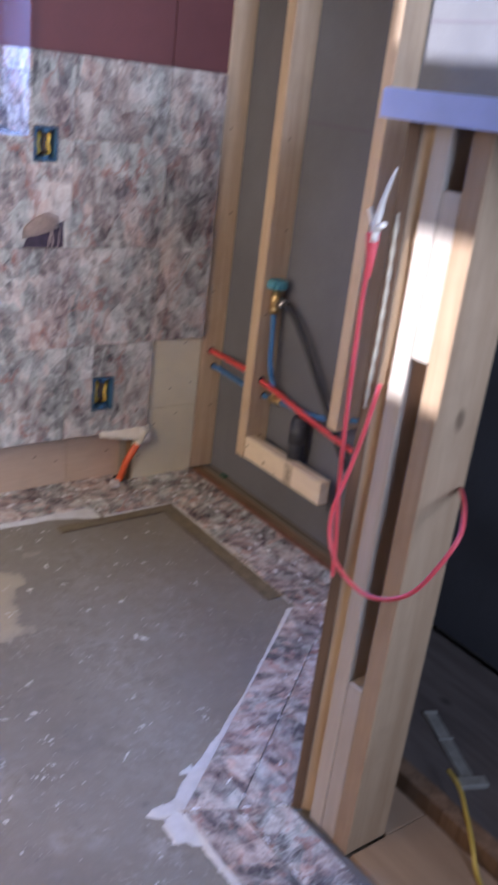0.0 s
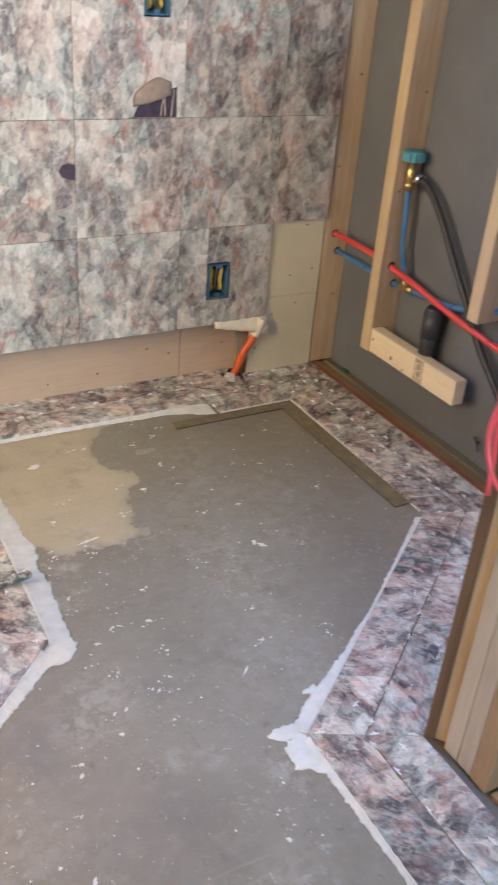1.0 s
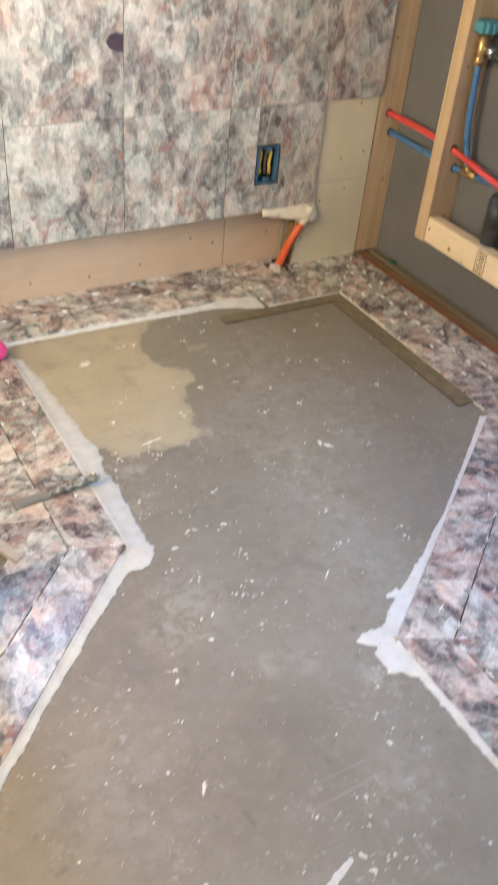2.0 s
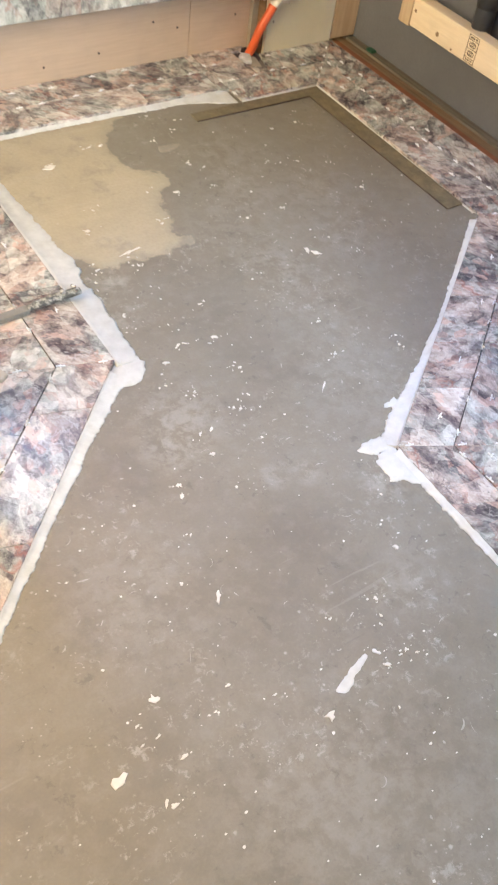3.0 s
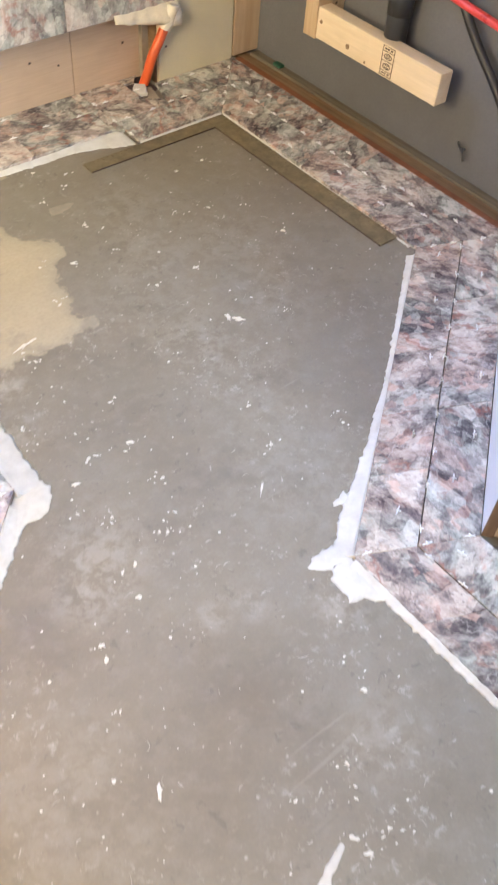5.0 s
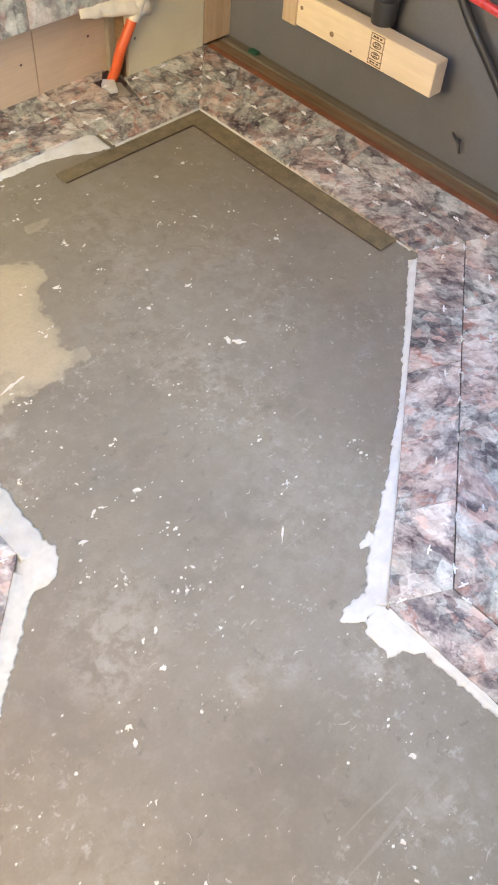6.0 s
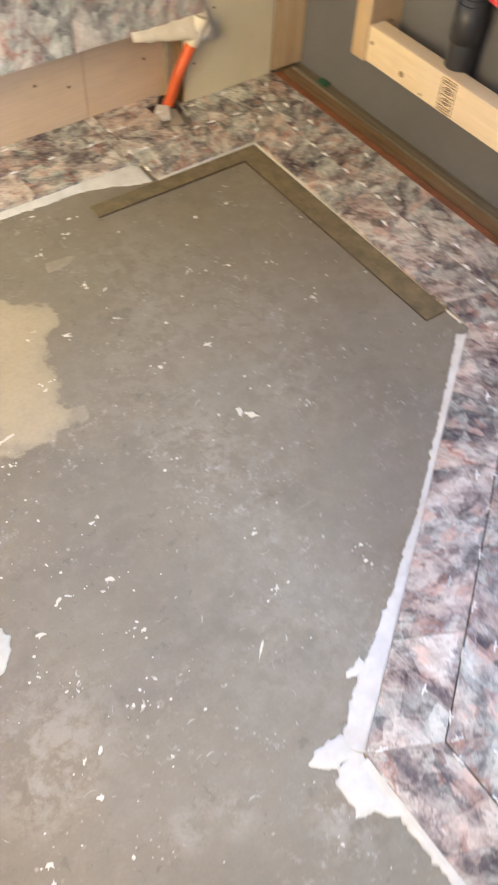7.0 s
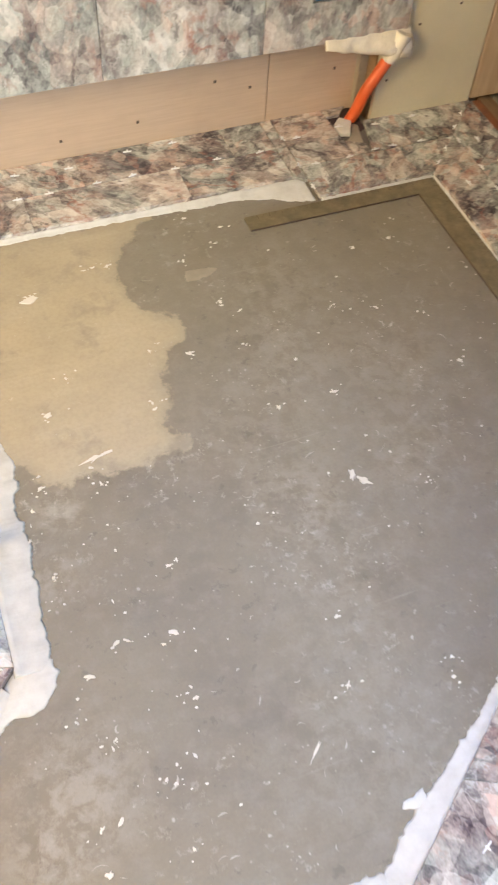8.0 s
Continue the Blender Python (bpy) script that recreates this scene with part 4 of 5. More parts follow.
for i in range(31):
    t = i / 30
    row = []
    for k in range(10):
        s = k / 9
        low = 0.188 - 0.036 * t - 0.006 * t ** 4
        x = -0.178 + 0.186 * t + 0.004 * s
        z = 0.209 + (low - 0.209) * s
        q = Vector((x, z, 0.4))
        y = 0.2015 - 0.020 * math.sin(s * 2.2) * (0.25 + 0.75 * t) + noise.noise(q * 38) * 0.007 * (0.3 + s) + noise.noise(q * 110) * 0.002
        row.append(bm.verts.new((x, y, z + noise.noise(q * 30) * 0.003)))
    rows.append(row)
for a, b in zip(rows, rows[1:]):
    for k in range(9):
        bm.faces.new((a[k], a[k + 1], b[k + 1], b[k])).smooth = True
bmesh.ops.recalc_face_normals(bm, faces=bm.faces)
bmesh.ops.solidify(bm, geom=bm.faces[:], thickness=0.0025)
part("sheet", bm, PAPER, wrap)
bm = bmesh.new()
tube(bm, [(-0.033, 0.1965, 0.146), (-0.026, 0.1945, 0.162), (-0.017, 0.192, 0.182), (-0.010, 0.191, 0.202)], 0.0158, 14, 5, 0.22)
part("taped_collar", bm, PAPER, wrap)


# ---------------------------------------------------------------- electrical boxes
def electrical_box(x0, x1, z0, z1, label):
    root = empty("outlet_box", label, "electrical box", "outlet boxes")
    bm = bmesh.new()
    t = 0.004
    box(bm, (x0, 0.194, z0), (x0 + t, 0.260, z1))
    box(bm, (x1 - t, 0.194, z0), (x1, 0.260, z1))
    box(bm, (x0 + t, 0.1945, z0), (x1 - t, 0.260, z0 + t))
    box(bm, (x0 + t, 0.1945, z1 - t), (x1 - t, 0.260, z1))
    box(bm, (x0 + t, 0.255, z0 + t), (x1 - t, 0.2595, z1 - t))
    for z in (z0 + 0.009, z1 - 0.009):
        box(bm, ((x0 + x1) / 2 - 0.008, 0.196, z - 0.0045), ((x0 + x1) / 2 + 0.008, 0.206, z + 0.0045))
    part("box_shell", bm, BLUE_BOX, root)
    for k, (dx, mat) in enumerate(((0.018, YELLOW), (0.034, COPPER_RED), (0.050, YELLOW))):
        bm = bmesh.new()
        x = x0 + dx * (x1 - x0) / 0.068
        tube(bm, [(x, 0.252, z1 - 0.015), (x + 0.003, 0.218, z1 - 0.022), (x - 0.003, 0.212, (z0 + z1) / 2), (x + 0.004, 0.220, z0 + 0.02), (x, 0.250, z0 + 0.012)], 0.0055, 8)
        part("wire", bm, mat, root)
    return root


electrical_box(-0.208, -0.140, 0.288, 0.393, "blue plastic electrical box with loose wires in the tiles")
electrical_box(-0.421, -0.356, 1.054, 1.141, "blue plastic electrical box beside the window sill")

# ---------------------------------------------------------------- loose things on the floor
bm = bmesh.new()
prism(bm, [(0, 0), (-0.406, 0), (-0.406, -0.038), (-0.051, -0.038), (-0.051, -0.610), (0, -0.610)], 0.0012, 0.0045)
for f in bm.faces:
    f.smooth = False
square = thing("framing_square", bm, STEEL, "worn brass-brown steel framing square lying in the corner", "framing square")
square.location = (-0.0035, -0.0045, 0.0)
bm = bmesh.new()
for k in range(1, 48):
    long = 0.010 if k % 2 == 0 else 0.006
    if k < 46:
        box(bm, (-long - 0.001, -0.0127 * k - 0.0003, 0.0044), (-0.001, -0.0127 * k + 0.0003, 0.0047))
    if k < 31:
        box(bm, (-0.0127 * k - 0.0003, -long - 0.001, 0.0044), (-0.0127 * k + 0.0003, -0.001, 0.0047))
part("graduations", bm, INK, square)
# thin dark strips draw the gap shadow along the inner edges
bm = bmesh.new()
box(bm, (-0.4062, -0.0385, 0.0013), (-0.0512, -0.0376, 0.0047))
box(bm, (-0.0516, -0.6100, 0.0013), (-0.0507, -0.0386, 0.0047))
part("worn_edge", bm, COPPER_RED, square, "dark strip painting the shadow line along the inner edge")

knife = empty("utility_knife", "dark worn utility knife with a steel blade end", "knife")
kx = Matrix.Translation((-1.075, -0.546, TILE_TOP)) @ Matrix.Rotation(radians(3), 4, "Z")
bm = bmesh.new()
tube(bm, [(-0.015, 0.0, 0.011), (0.03, 0.002, 0.012), (0.075, 0.0, 0.013), (0.097, -0.001, 0.012)], 0.0098, 12, 5, 0.2, lambda t: 0.8 + 0.28 * math.sin(t * 3.1), 0.8)
bmesh.ops.transform(bm, matrix=kx, verts=bm.verts)
part("grip", bm, DIRTY_GRIP, knife, "dark grip crusted with dried plaster")
bm = bmesh.new()
box(bm, (-0.088, -0.009, 0.003), (-0.014, 0.009, 0.014), 0.002, kx)
part("blade_sleeve", bm, DULL_METAL, knife, "dull grey metal sleeve")
bm = bmesh.new()
tube(bm, [(0.084, -0.010, 0.0215), (0.091, 0.0, 0.022), (0.084, 0.010, 0.0215)], 0.003, 8)
tube(bm, [(0.060, -0.006, 0.024), (0.060, 0.006, 0.024)], 0.004, 8, 0)
bmesh.ops.transform(bm, matrix=kx, verts=bm.verts)
part("rivets", bm, CHROME, knife)


# ---------------------------------------------------------------- mortar squeezed out along the border
def mortar_band(name, line, widths, height, label, side):
    """A ragged bead along a line in plan; widths grow along it; side: 1 or -1, the hand on which it lies."""
    pts, ws = [], []
    for (a, wa), (b, wb) in zip(zip(line, widths), list(zip(line, widths))[1:]):
        n = max(2, int((Vector(b) - Vector(a)).length / 0.0024))
        for i in range(n):
            pts.append(Vector(a).lerp(Vector(b), i / n))
            ws.append(wa + (wb - wa) * i / n)
    bm = bmesh.new()
    rings = []
    for i, p in enumerate(pts):
        way = (pts[min(i + 1, len(pts) - 1)] - pts[max(i - 1, 0)]).normalized()
        out = Vector((-way.y, way.x)) * side
        q = Vector((p.x, p.y, 0))
        w = ws[i] * (1 + 0.20 * noise.noise(q * 13) + 0.11 * noise.noise(q * 47)) + 0.006 * max(0.0, noise.noise(q * 70) - 0.15) + 0.0030 * noise.noise(q * 150) * min(1.0, ws[i] / 0.012) + 0.0014 * noise.noise(q * 330)
        ring = []
        for f, z in ((-0.004 / max(w, 0.004), 0.2), (0.0, 0.76), (0.14, 0.42), (0.55, 0.26), (0.92, 0.13), (1.0, 0.0)):
            c = p + out * f * w
            ring.append(bm.verts.new((c.x, c.y, max(0.0, z * height * (1 + 0.28 * noise.noise(Vector((c.x, c.y, 0)) * 75))))))
        rings.append(ring)
    for a, b in zip(rings, rings[1:]):
        for k in range(5):
            bm.faces.new((a[k], a[k + 1], b[k + 1], b[k])).smooth = True
        bm.faces.new((a[5], a[0], b[0], b[5]))
    bm.faces.new(rings[0])
    bm.faces.new(rings[-1][::-1])
    bmesh.ops.recalc_face_normals(bm, faces=bm.faces)
    return thing(name, bm, MORTAR, label, "mortar", "mortar beads")


def mortar_lump(name, outline, height, label):
    """A flattened dollop over an outline in plan."""
    ring = [Vector((p.x, p.y)) for p in smooth_line([(x, y, 0) for x, y in outline] + [(outline[0][0], outline[0][1], 0)], 6)[:-1]]
    c = sum(ring, Vector((0, 0))) / len(ring)
    bm = bmesh.new()
    rings = []
    for f, z in ((1.0, 0.0), (0.985, 0.14), (0.90, 0.28), (0.66, 0.38), (0.40, 0.44), (0.15, 0.48)):
        row = []
        for p in ring:
            q = c + (p - c) * f
            s = Vector((q.x, q.y, 0))
            edge = noise.noise(s * 70) * 0.005 + noise.noise(s * 190) * 0.0034
            q = q + (p - c).normalized() * edge
            row.append(bm.verts.new((q.x, q.y, max(0.0, z * height * (1 + 0.4 * noise.noise(s * 55)) if z else 0.0))))
        rings.append(row)
    n = len(ring)
    for a, b in zip(rings, rings[1:]):
        for k in range(n):
            bm.faces.new((a[k], a[(k + 1) % n], b[(k + 1) % n], b[k])).smooth = True
    bm.faces.new(rings[-1])
    bm.faces.new(rings[0][::-1])
    bmesh.ops.recalc_face_normals(bm, faces=bm.faces)
    return thing(name, bm, MORTAR, label, "mortar", "mortar lumps")


mortar_band("mortar_bead", [(-1.0, -0.010), (-1.0, -0.147), (-1.0, -0.279), (-1.0, -0.389), (-1.0, -0.495), (-1.0, -0.592), (-1.0, -0.748)],
            [0.026, 0.042, 0.054, 0.060, 0.060, 0.055, 0.044], 0.015, "broad white mortar bead along the border tiles", 1)
mortar_band("mortar_bead", [LEFT_A + V * 0.03, LEFT_A + V * 0.15, LEFT_A + V * 0.4, LEFT_A + V * 0.7, LEFT_A + V * 1.2],
            [0.030, 0.022, 0.015, 0.012, 0.010], 0.015, "cream mortar bead along the slanting border", 1)
mortar_lump("mortar_lump", [(-1.004, -0.722), (-0.980, -0.727), (-0.956, -0.733), (-0.951, -0.755), (-0.968, -0.785), (-0.992, -0.797), (-1.015, -0.795), (-1.040, -0.802), (-1.058, -0.808), (-1.030, -0.765)],
            0.009, "rounded cream mortar dollop at the border corner")
mortar_band("mortar_bead", [IN_A + U * -0.02, IN_A.lerp(IN_B, 0.25), IN_A.lerp(IN_B, 0.5), IN_A.lerp(IN_B, 0.68), IN_A.lerp(IN_B, 0.80), IN_A.lerp(IN_B, 0.92), IN_B],
            [0.017, 0.010, 0.007, 0.014, 0.023, 0.032, 0.028], 0.014, "white mortar bead along the slanting border", -1)
mortar_lump("mortar_lump", [(-0.652, -1.124), (-0.664, -1.112), (-0.684, -1.109), (-0.702, -1.110), (-0.719, -1.119), (-0.716, -1.127), (-0.700, -1.136), (-0.684, -1.142), (-0.664, -1.146)],
            0.007, "white mortar dollop smeared onto the concrete")
mortar_lump("mortar_lump", [(-0.650, -1.136), (-0.670, -1.138), (-0.690, -1.144), (-0.706, -1.156), (-0.706, -1.183), (-0.710, -1.206), (-0.690, -1.208), (-0.680, -1.222), (-0.668, -1.230), (-0.654, -1.222), (-0.650, -1.18)],
            0.008, "broad white mortar dollop at the border corner")
mortar_band("mortar_bead", [(-0.657, -1.156), (-0.657, -1.40), (-0.657, -1.75), (-0.657, -2.40)], [0.014, 0.008, 0.008, 0.008], 0.014,
            "thin ragged mortar bead beside the doorway tiles", -1)
mortar_band("mortar_bead", [(-1.15, 0.070), (-0.80, 0.070), (-0.60, 0.070), (-0.40, 0.070), (-0.35, 0.070), (-0.30, 0.070), (-0.254, 0.070)],
            [0.008, 0.010, 0.013, 0.020, 0.034, 0.056, 0.066], 0.009, "white mortar bead along the back border", -1)
mortar_band("mortar_bead", [(-0.246, 0.001), (-0.12, 0.001), (0.001, 0.001)], [0.004, 0.004, 0.004], 0.009, "thin mortar line behind the framing square", -1)
mortar_band("mortar_bead", [(0.001, 0.001), (0.001, -0.30), (0.001, -0.655)], [0.004, 0.004, 0.006], 0.009, "thin mortar line beside the framing square", -1)
mortar_lump("mortar_lump", [(-0.575, -1.045), (-0.602, -1.052), (-0.604, -1.060), (-0.575, -1.064)], 0.004, "small white mortar splash on the concrete")
mortar_lump("mortar_lump", [(-1.026, -1.463), (-1.004, -1.452), (-0.978, -1.444), (-0.957, -1.438), (-0.955, -1.445), (-0.974, -1.454), (-0.990, -1.460), (-1.000, -1.469), (-1.019, -1.473)],
            0.004, "white plaster smear dragged over the concrete")
mortar_lump("mortar_lump", [(-0.560, -0.105), (-0.520, -0.108), (-0.505, -0.118), (-0.530, -0.130), (-0.566, -0.128)], 0.0012, "faint trowelled spot on the concrete").data.materials[0] = PALE_SPOT


# ---------------------------------------------------------------- plaster crumbs and flakes
def crumb(x, y, length, width, angle):
    bm = bmesh.new()
    n = 11
    pts = []
    for k in range(n):
        a = 2 * math.pi * k / n
        r = 0.85 + 0.95 * noise.noise(Vector((x * 310 + k * 1.7, y * 170, 0.3)))
        p = Matrix.Rotation(radians(angle), 2) @ Vector((length / 2 * math.cos(a) * r, width / 2 * math.sin(a) * r))
        pts.append((x + p.x, y + p.y))
    prism(bm, pts, 0.0002, 0.0018 + 0.06 * width, 0.0006)
    return thing("plaster_crumb", bm, FLAKE, "white crumb of dried plaster on the concrete", "crumb", "plaster crumbs")

SPOTS_BACK = [(-0.518, 0.033), (-0.46, -0.012), (-0.483, -0.051), (-0.555, -0.077), (-0.73, -0.048), (-0.714, -0.045), (-0.689, -0.049), (-0.843, -0.081),
              (-0.527, -0.196), (-0.501, -0.226), (-0.525, -0.301), (-0.678, -0.268), (-0.617, -0.292), (-0.822, -0.281), (-0.706, -0.374), (-0.867, -0.346),
              (-0.822, -0.494), (-0.83, -0.462), (-0.833, -0.608), (-0.141, -0.087), (-0.168, -0.136), (-0.245, -0.142), (-0.347, -0.267),
              (-0.272, -0.294), (-0.453, -0.361), (-0.519, -0.445), (-0.42, -0.445), (-0.19, -0.452), (-0.196, -0.331), (-0.388, -0.582), (-0.361, -0.652)]
SPOTS_MID = [(-0.924, -0.622), (-0.769, -0.656), (-0.757, -0.652), (-0.871, -0.741), (-0.856, -0.743), (-0.858, -0.682), (-0.812, -0.764),
             (-0.797, -0.831), (-0.812, -0.847), (-0.905, -0.862), (-0.82, -0.913), (-0.911, -0.872), (-0.861, -0.929), (-0.852, -0.937), (-0.925, -0.955),
             (-0.949, -0.956), (-0.953, -1.005), (-0.855, -1.013), (-0.915, -0.774), (-0.945, -0.825), (-0.793, -0.753), (-0.905, -0.452), (-0.916, -0.485),
             (-0.927, -0.508), (-0.935, -0.531), (-0.942, -0.555), (-0.579, -0.806), (-0.605, -0.897), (-0.459, -0.910), (-0.470, -0.935)]
SPOTS_FRONT = [(-1.073, -1.134), (-1.13, -1.204), (-1.202, -1.403), (-1.3, -1.394), (-1.26, -1.435), (-1.301, -1.484), (-1.309, -1.475), (-1.276, -1.394),
               (-1.294, -1.367), (-0.744, -1.216), (-0.791, -1.314), (-0.881, -1.372), (-0.892, -1.4), (-0.902, -1.412), (-0.908, -1.466), (-0.894, -1.464),
               (-0.883, -1.476), (-0.935, -1.47), (-0.937, -1.445), (-0.965, -1.366), (-0.962, -1.529), (-0.957, -1.592), (-1.106, -1.424), (-1.156, -1.379), (-0.706, -1.199)]
pick = random.Random(3)
for x, y in SPOTS_BACK + SPOTS_MID + SPOTS_FRONT:
    size = pick.choice((0.005, 0.006, 0.007, 0.008, 0.010))
    crumb(x, y, size * pick.uniform(0.8, 1.7), size * pick.uniform(0.45, 0.85), pick.uniform(0, 180))
for row in ((-0.462, -0.600, 0.026, 0.008, 70), (-0.450, -0.616, 0.026, 0.012, 140), (-0.837, -0.091, 0.040, 0.018, 10), (-1.039, -1.038, 0.012, 0.010, 0),
            (-1.046, -1.060, 0.014, 0.006, 60), (-1.093, -1.252, 0.028, 0.008, 55), (-1.056, -1.490, 0.020, 0.017, 20), (-1.255, -1.345, 0.018, 0.012, 150),
            (-1.348, -1.422, 0.026, 0.018, 20), (-0.795, -0.846, 0.010, 0.006, 10), (-0.813, -0.446, 0.045, 0.010, 15), (-0.705, -0.386, 0.012, 0.008, 30),
            (-0.679, -0.960, 0.034, 0.004, 42), (-0.907, -0.473, 0.012, 0.006, 10)):
    crumb(*row)



# ---------------------------------------------------------------- border tiles on the floor
bm = bmesh.new()
for pts in ([(-1.3, 0.071), (-0.252, 0.071), (-0.252, 0.002), (0.002, 0.002), (0.002, -0.668), (0.1995, -0.762), (0.1995, 0.204), (-0.06, 0.204), (-0.06, 0.261), (-1.3, 0.261)],
            [tuple(IN_A), tuple(IN_B), tuple(OUT_B), tuple(OUT_A)],
            [tuple(IN_B), (-0.655, -2.6), (-0.442, -2.6), (-0.442, -1.40), (-0.455, -1.28), tuple(OUT_B)],
            [(-1.002, 0.068), tuple(LEFT_A), tuple(LEFT_OUT), (-1.21, 0.068)],
            [tuple(LEFT_A), tuple(LEFT_A + V * 1.2), tuple(LEFT_OUT + V * 1.2), tuple(LEFT_OUT)]):
    prism(bm, [Vector(p) for p in pts], 0.0002, 0.0045)
border = thing("border_floor", bm, BED, "stone tile border on grey thinset round the bare slab", "tile border", kind="structure")


def floor_tile(pts):
    """One cut stone tile over a quadrilateral in plan, set back from its joints."""
    pts = [Vector(p) for p in pts]
    c = sum(pts, Vector((0, 0))) / len(pts)
    out = []
    n = len(pts)
    area = sum(pts[i].x * pts[(i + 1) % n].y - pts[(i + 1) % n].x * pts[i].y for i in range(n))
    if area < 0:
        pts = pts[::-1]
    for i in range(n):
        a, b, d = pts[i - 1], pts[i], pts[(i + 1) % n]
        e1, e2 = (b - a).normalized(), (d - b).normalized()
        n1, n2 = Vector((-e1.y, e1.x)), Vector((-e2.y, e2.x))
        k = (n1 + n2)
        k = k / max(0.3, k.dot(n1))
        out.append(tuple(b + k * 0.0003 - c))
    bm = bmesh.new()
    lift = random.uniform(-0.0002, 0.0002)
    prism(bm, [Vector(p) for p in out], 0.0046, TILE_TOP + lift, 0.0007)
    ob = part("tile", bm, MARBLE, border)
    ob.location = (c.x, c.y, 0)
    return ob


def lay_strip(in0, in1, out0, out1, courses=2, piece=0.305, first=0.2, second=0.09):
    """Lays a strip between an inner and an outer line in courses of cut tiles."""
    in0, in1, out0, out1 = (Vector(p) for p in (in0, in1, out0, out1))
    length = (in1 - in0).length
    for k in range(courses):
        gap = 0.0008 / (out0 - in0).length
        f0, f1 = k / courses + gap, (k + 1) / courses - gap
        cuts, s = [0.0], first if k % 2 == 0 else second
        while s < length - 0.05:
            cuts.append(s / length)
            s += piece
        cuts.append(1.0)
        for a, b in zip(cuts, cuts[1:]):
            floor_tile([in0.lerp(in1, a).lerp(out0.lerp(out1, a), f0), in0.lerp(in1, b).lerp(out0.lerp(out1, b), f0),
                        in0.lerp(in1, b).lerp(out0.lerp(out1, b), f1), in0.lerp(in1, a).lerp(out0.lerp(out1, a), f1)])


random.seed(4)
lay_strip((-0.276, 0.071), (-1.30, 0.071), (-0.276, 0.2615), (-1.30, 0.2615), first=0.21)
floor_tile([(-0.275, 0.071), (-0.252, 0.056), (-0.252, 0.165), (-0.275, 0.165)])
lay_strip((-0.250, 0.002), (0.002, 0.002), (-0.250, 0.098), (0.098, 0.098), courses=1, first=0.35)
floor_tile([(-0.250, 0.099), (-0.130, 0.099), (-0.130, 0.165), (-0.250, 0.165)])
floor_tile([(-0.088, 0.099), (0.099, 0.099), (0.1985, 0.203), (-0.060, 0.203)])
floor_tile([(-0.250, 0.166), (-0.130, 0.166), (-0.135, 0.2615), (-0.250, 0.2615)])
floor_tile([(-0.275, 0.166), (-0.252, 0.166), (-0.252, 0.2615), (-0.275, 0.2615)])
floor_tile([(-0.133, 0.236), (-0.102, 0.236), (-0.080, 0.2615), (-0.134, 0.2615)])
bm = bmesh.new()
prism(bm, [Vector(p) for p in ((-0.1285, 0.168), (-0.086, 0.172), (-0.064, 0.185), (-0.064, 0.2615), (-0.078, 0.2615), (-0.1285, 0.235))], 0.0046, 0.0055)
part("conduit_hole", bm, HOLE_DARK, border, "dark hole broken round the conduit")
floor_tile([(-0.1285, 0.099), (-0.0895, 0.099), (-0.0895, 0.128), (-0.1285, 0.150)])
bm = bmesh.new()
prism(bm, [Vector(p) for p in ((-0.128, 0.172), (-0.127, 0.206), (-0.108, 0.226), (-0.087, 0.208), (-0.107, 0.168))], 0.0046, 0.0135, 0.001)
part("mortar_fill", bm, MORTAR, border, "white broken mortar beside the conduit")
bm = bmesh.new()
prism(bm, [Vector(p) for p in ((-0.122, 0.152), (-0.106, 0.167), (-0.086, 0.206), (-0.076, 0.197), (-0.092, 0.134))], 0.0046, 0.0075, 0.001)
part("sleeve_scrap", bm, PALE_SPOT, border, "grey scrap of sleeve in the hole")
lay_strip((0.002, 0.002), IN_A, (0.200, 0.204), OUT_A, first=0.30)
lay_strip(IN_B, IN_A, OUT_B, OUT_A, first=0.161, second=0.30)
lay_strip(IN_B, (-0.657, -2.55), OUT_B, (-0.455, -2.55), first=0.146, second=0.24)
lay_strip((-1.0, 0.069), LEFT_A, (-1.21, 0.069), LEFT_OUT, first=0.26)
lay_strip(LEFT_A, LEFT_A + V * 1.2, LEFT_OUT, LEFT_OUT + V * 1.2, piece=0.297, first=0.126, second=0.223)


# ---------------------------------------------------------------- wall tiles
def wall_tile(outline):
    """One 305 mm stone tile on the back wall; outline in x and z, front face at FACE."""
    cx = sum(p[0] for p in outline) / len(outline)
    cz = sum(p[1] for p in outline) / len(outline)
    bm = bmesh.new()
    proud = random.uniform(0.0, 0.0012)
    front = [bm.verts.new((x - cx, -proud, z - cz)) for x, z in outline]
    back = [bm.verts.new((x - cx, 0.0082, z - cz)) for x, z in outline]
    n = len(outline)
    face = bm.faces.new(front)
    bm.faces.new(back[::-1])
    for i in range(n):
        bm.faces.new((front[i], back[i], back[(i + 1) % n], front[(i + 1) % n]))
    bmesh.ops.recalc_face_normals(bm, faces=bm.faces)
    ob = part("tile", bm, WALL_MARBLE, wall_back)
    ob.location = (cx, FACE, cz)
    return ob


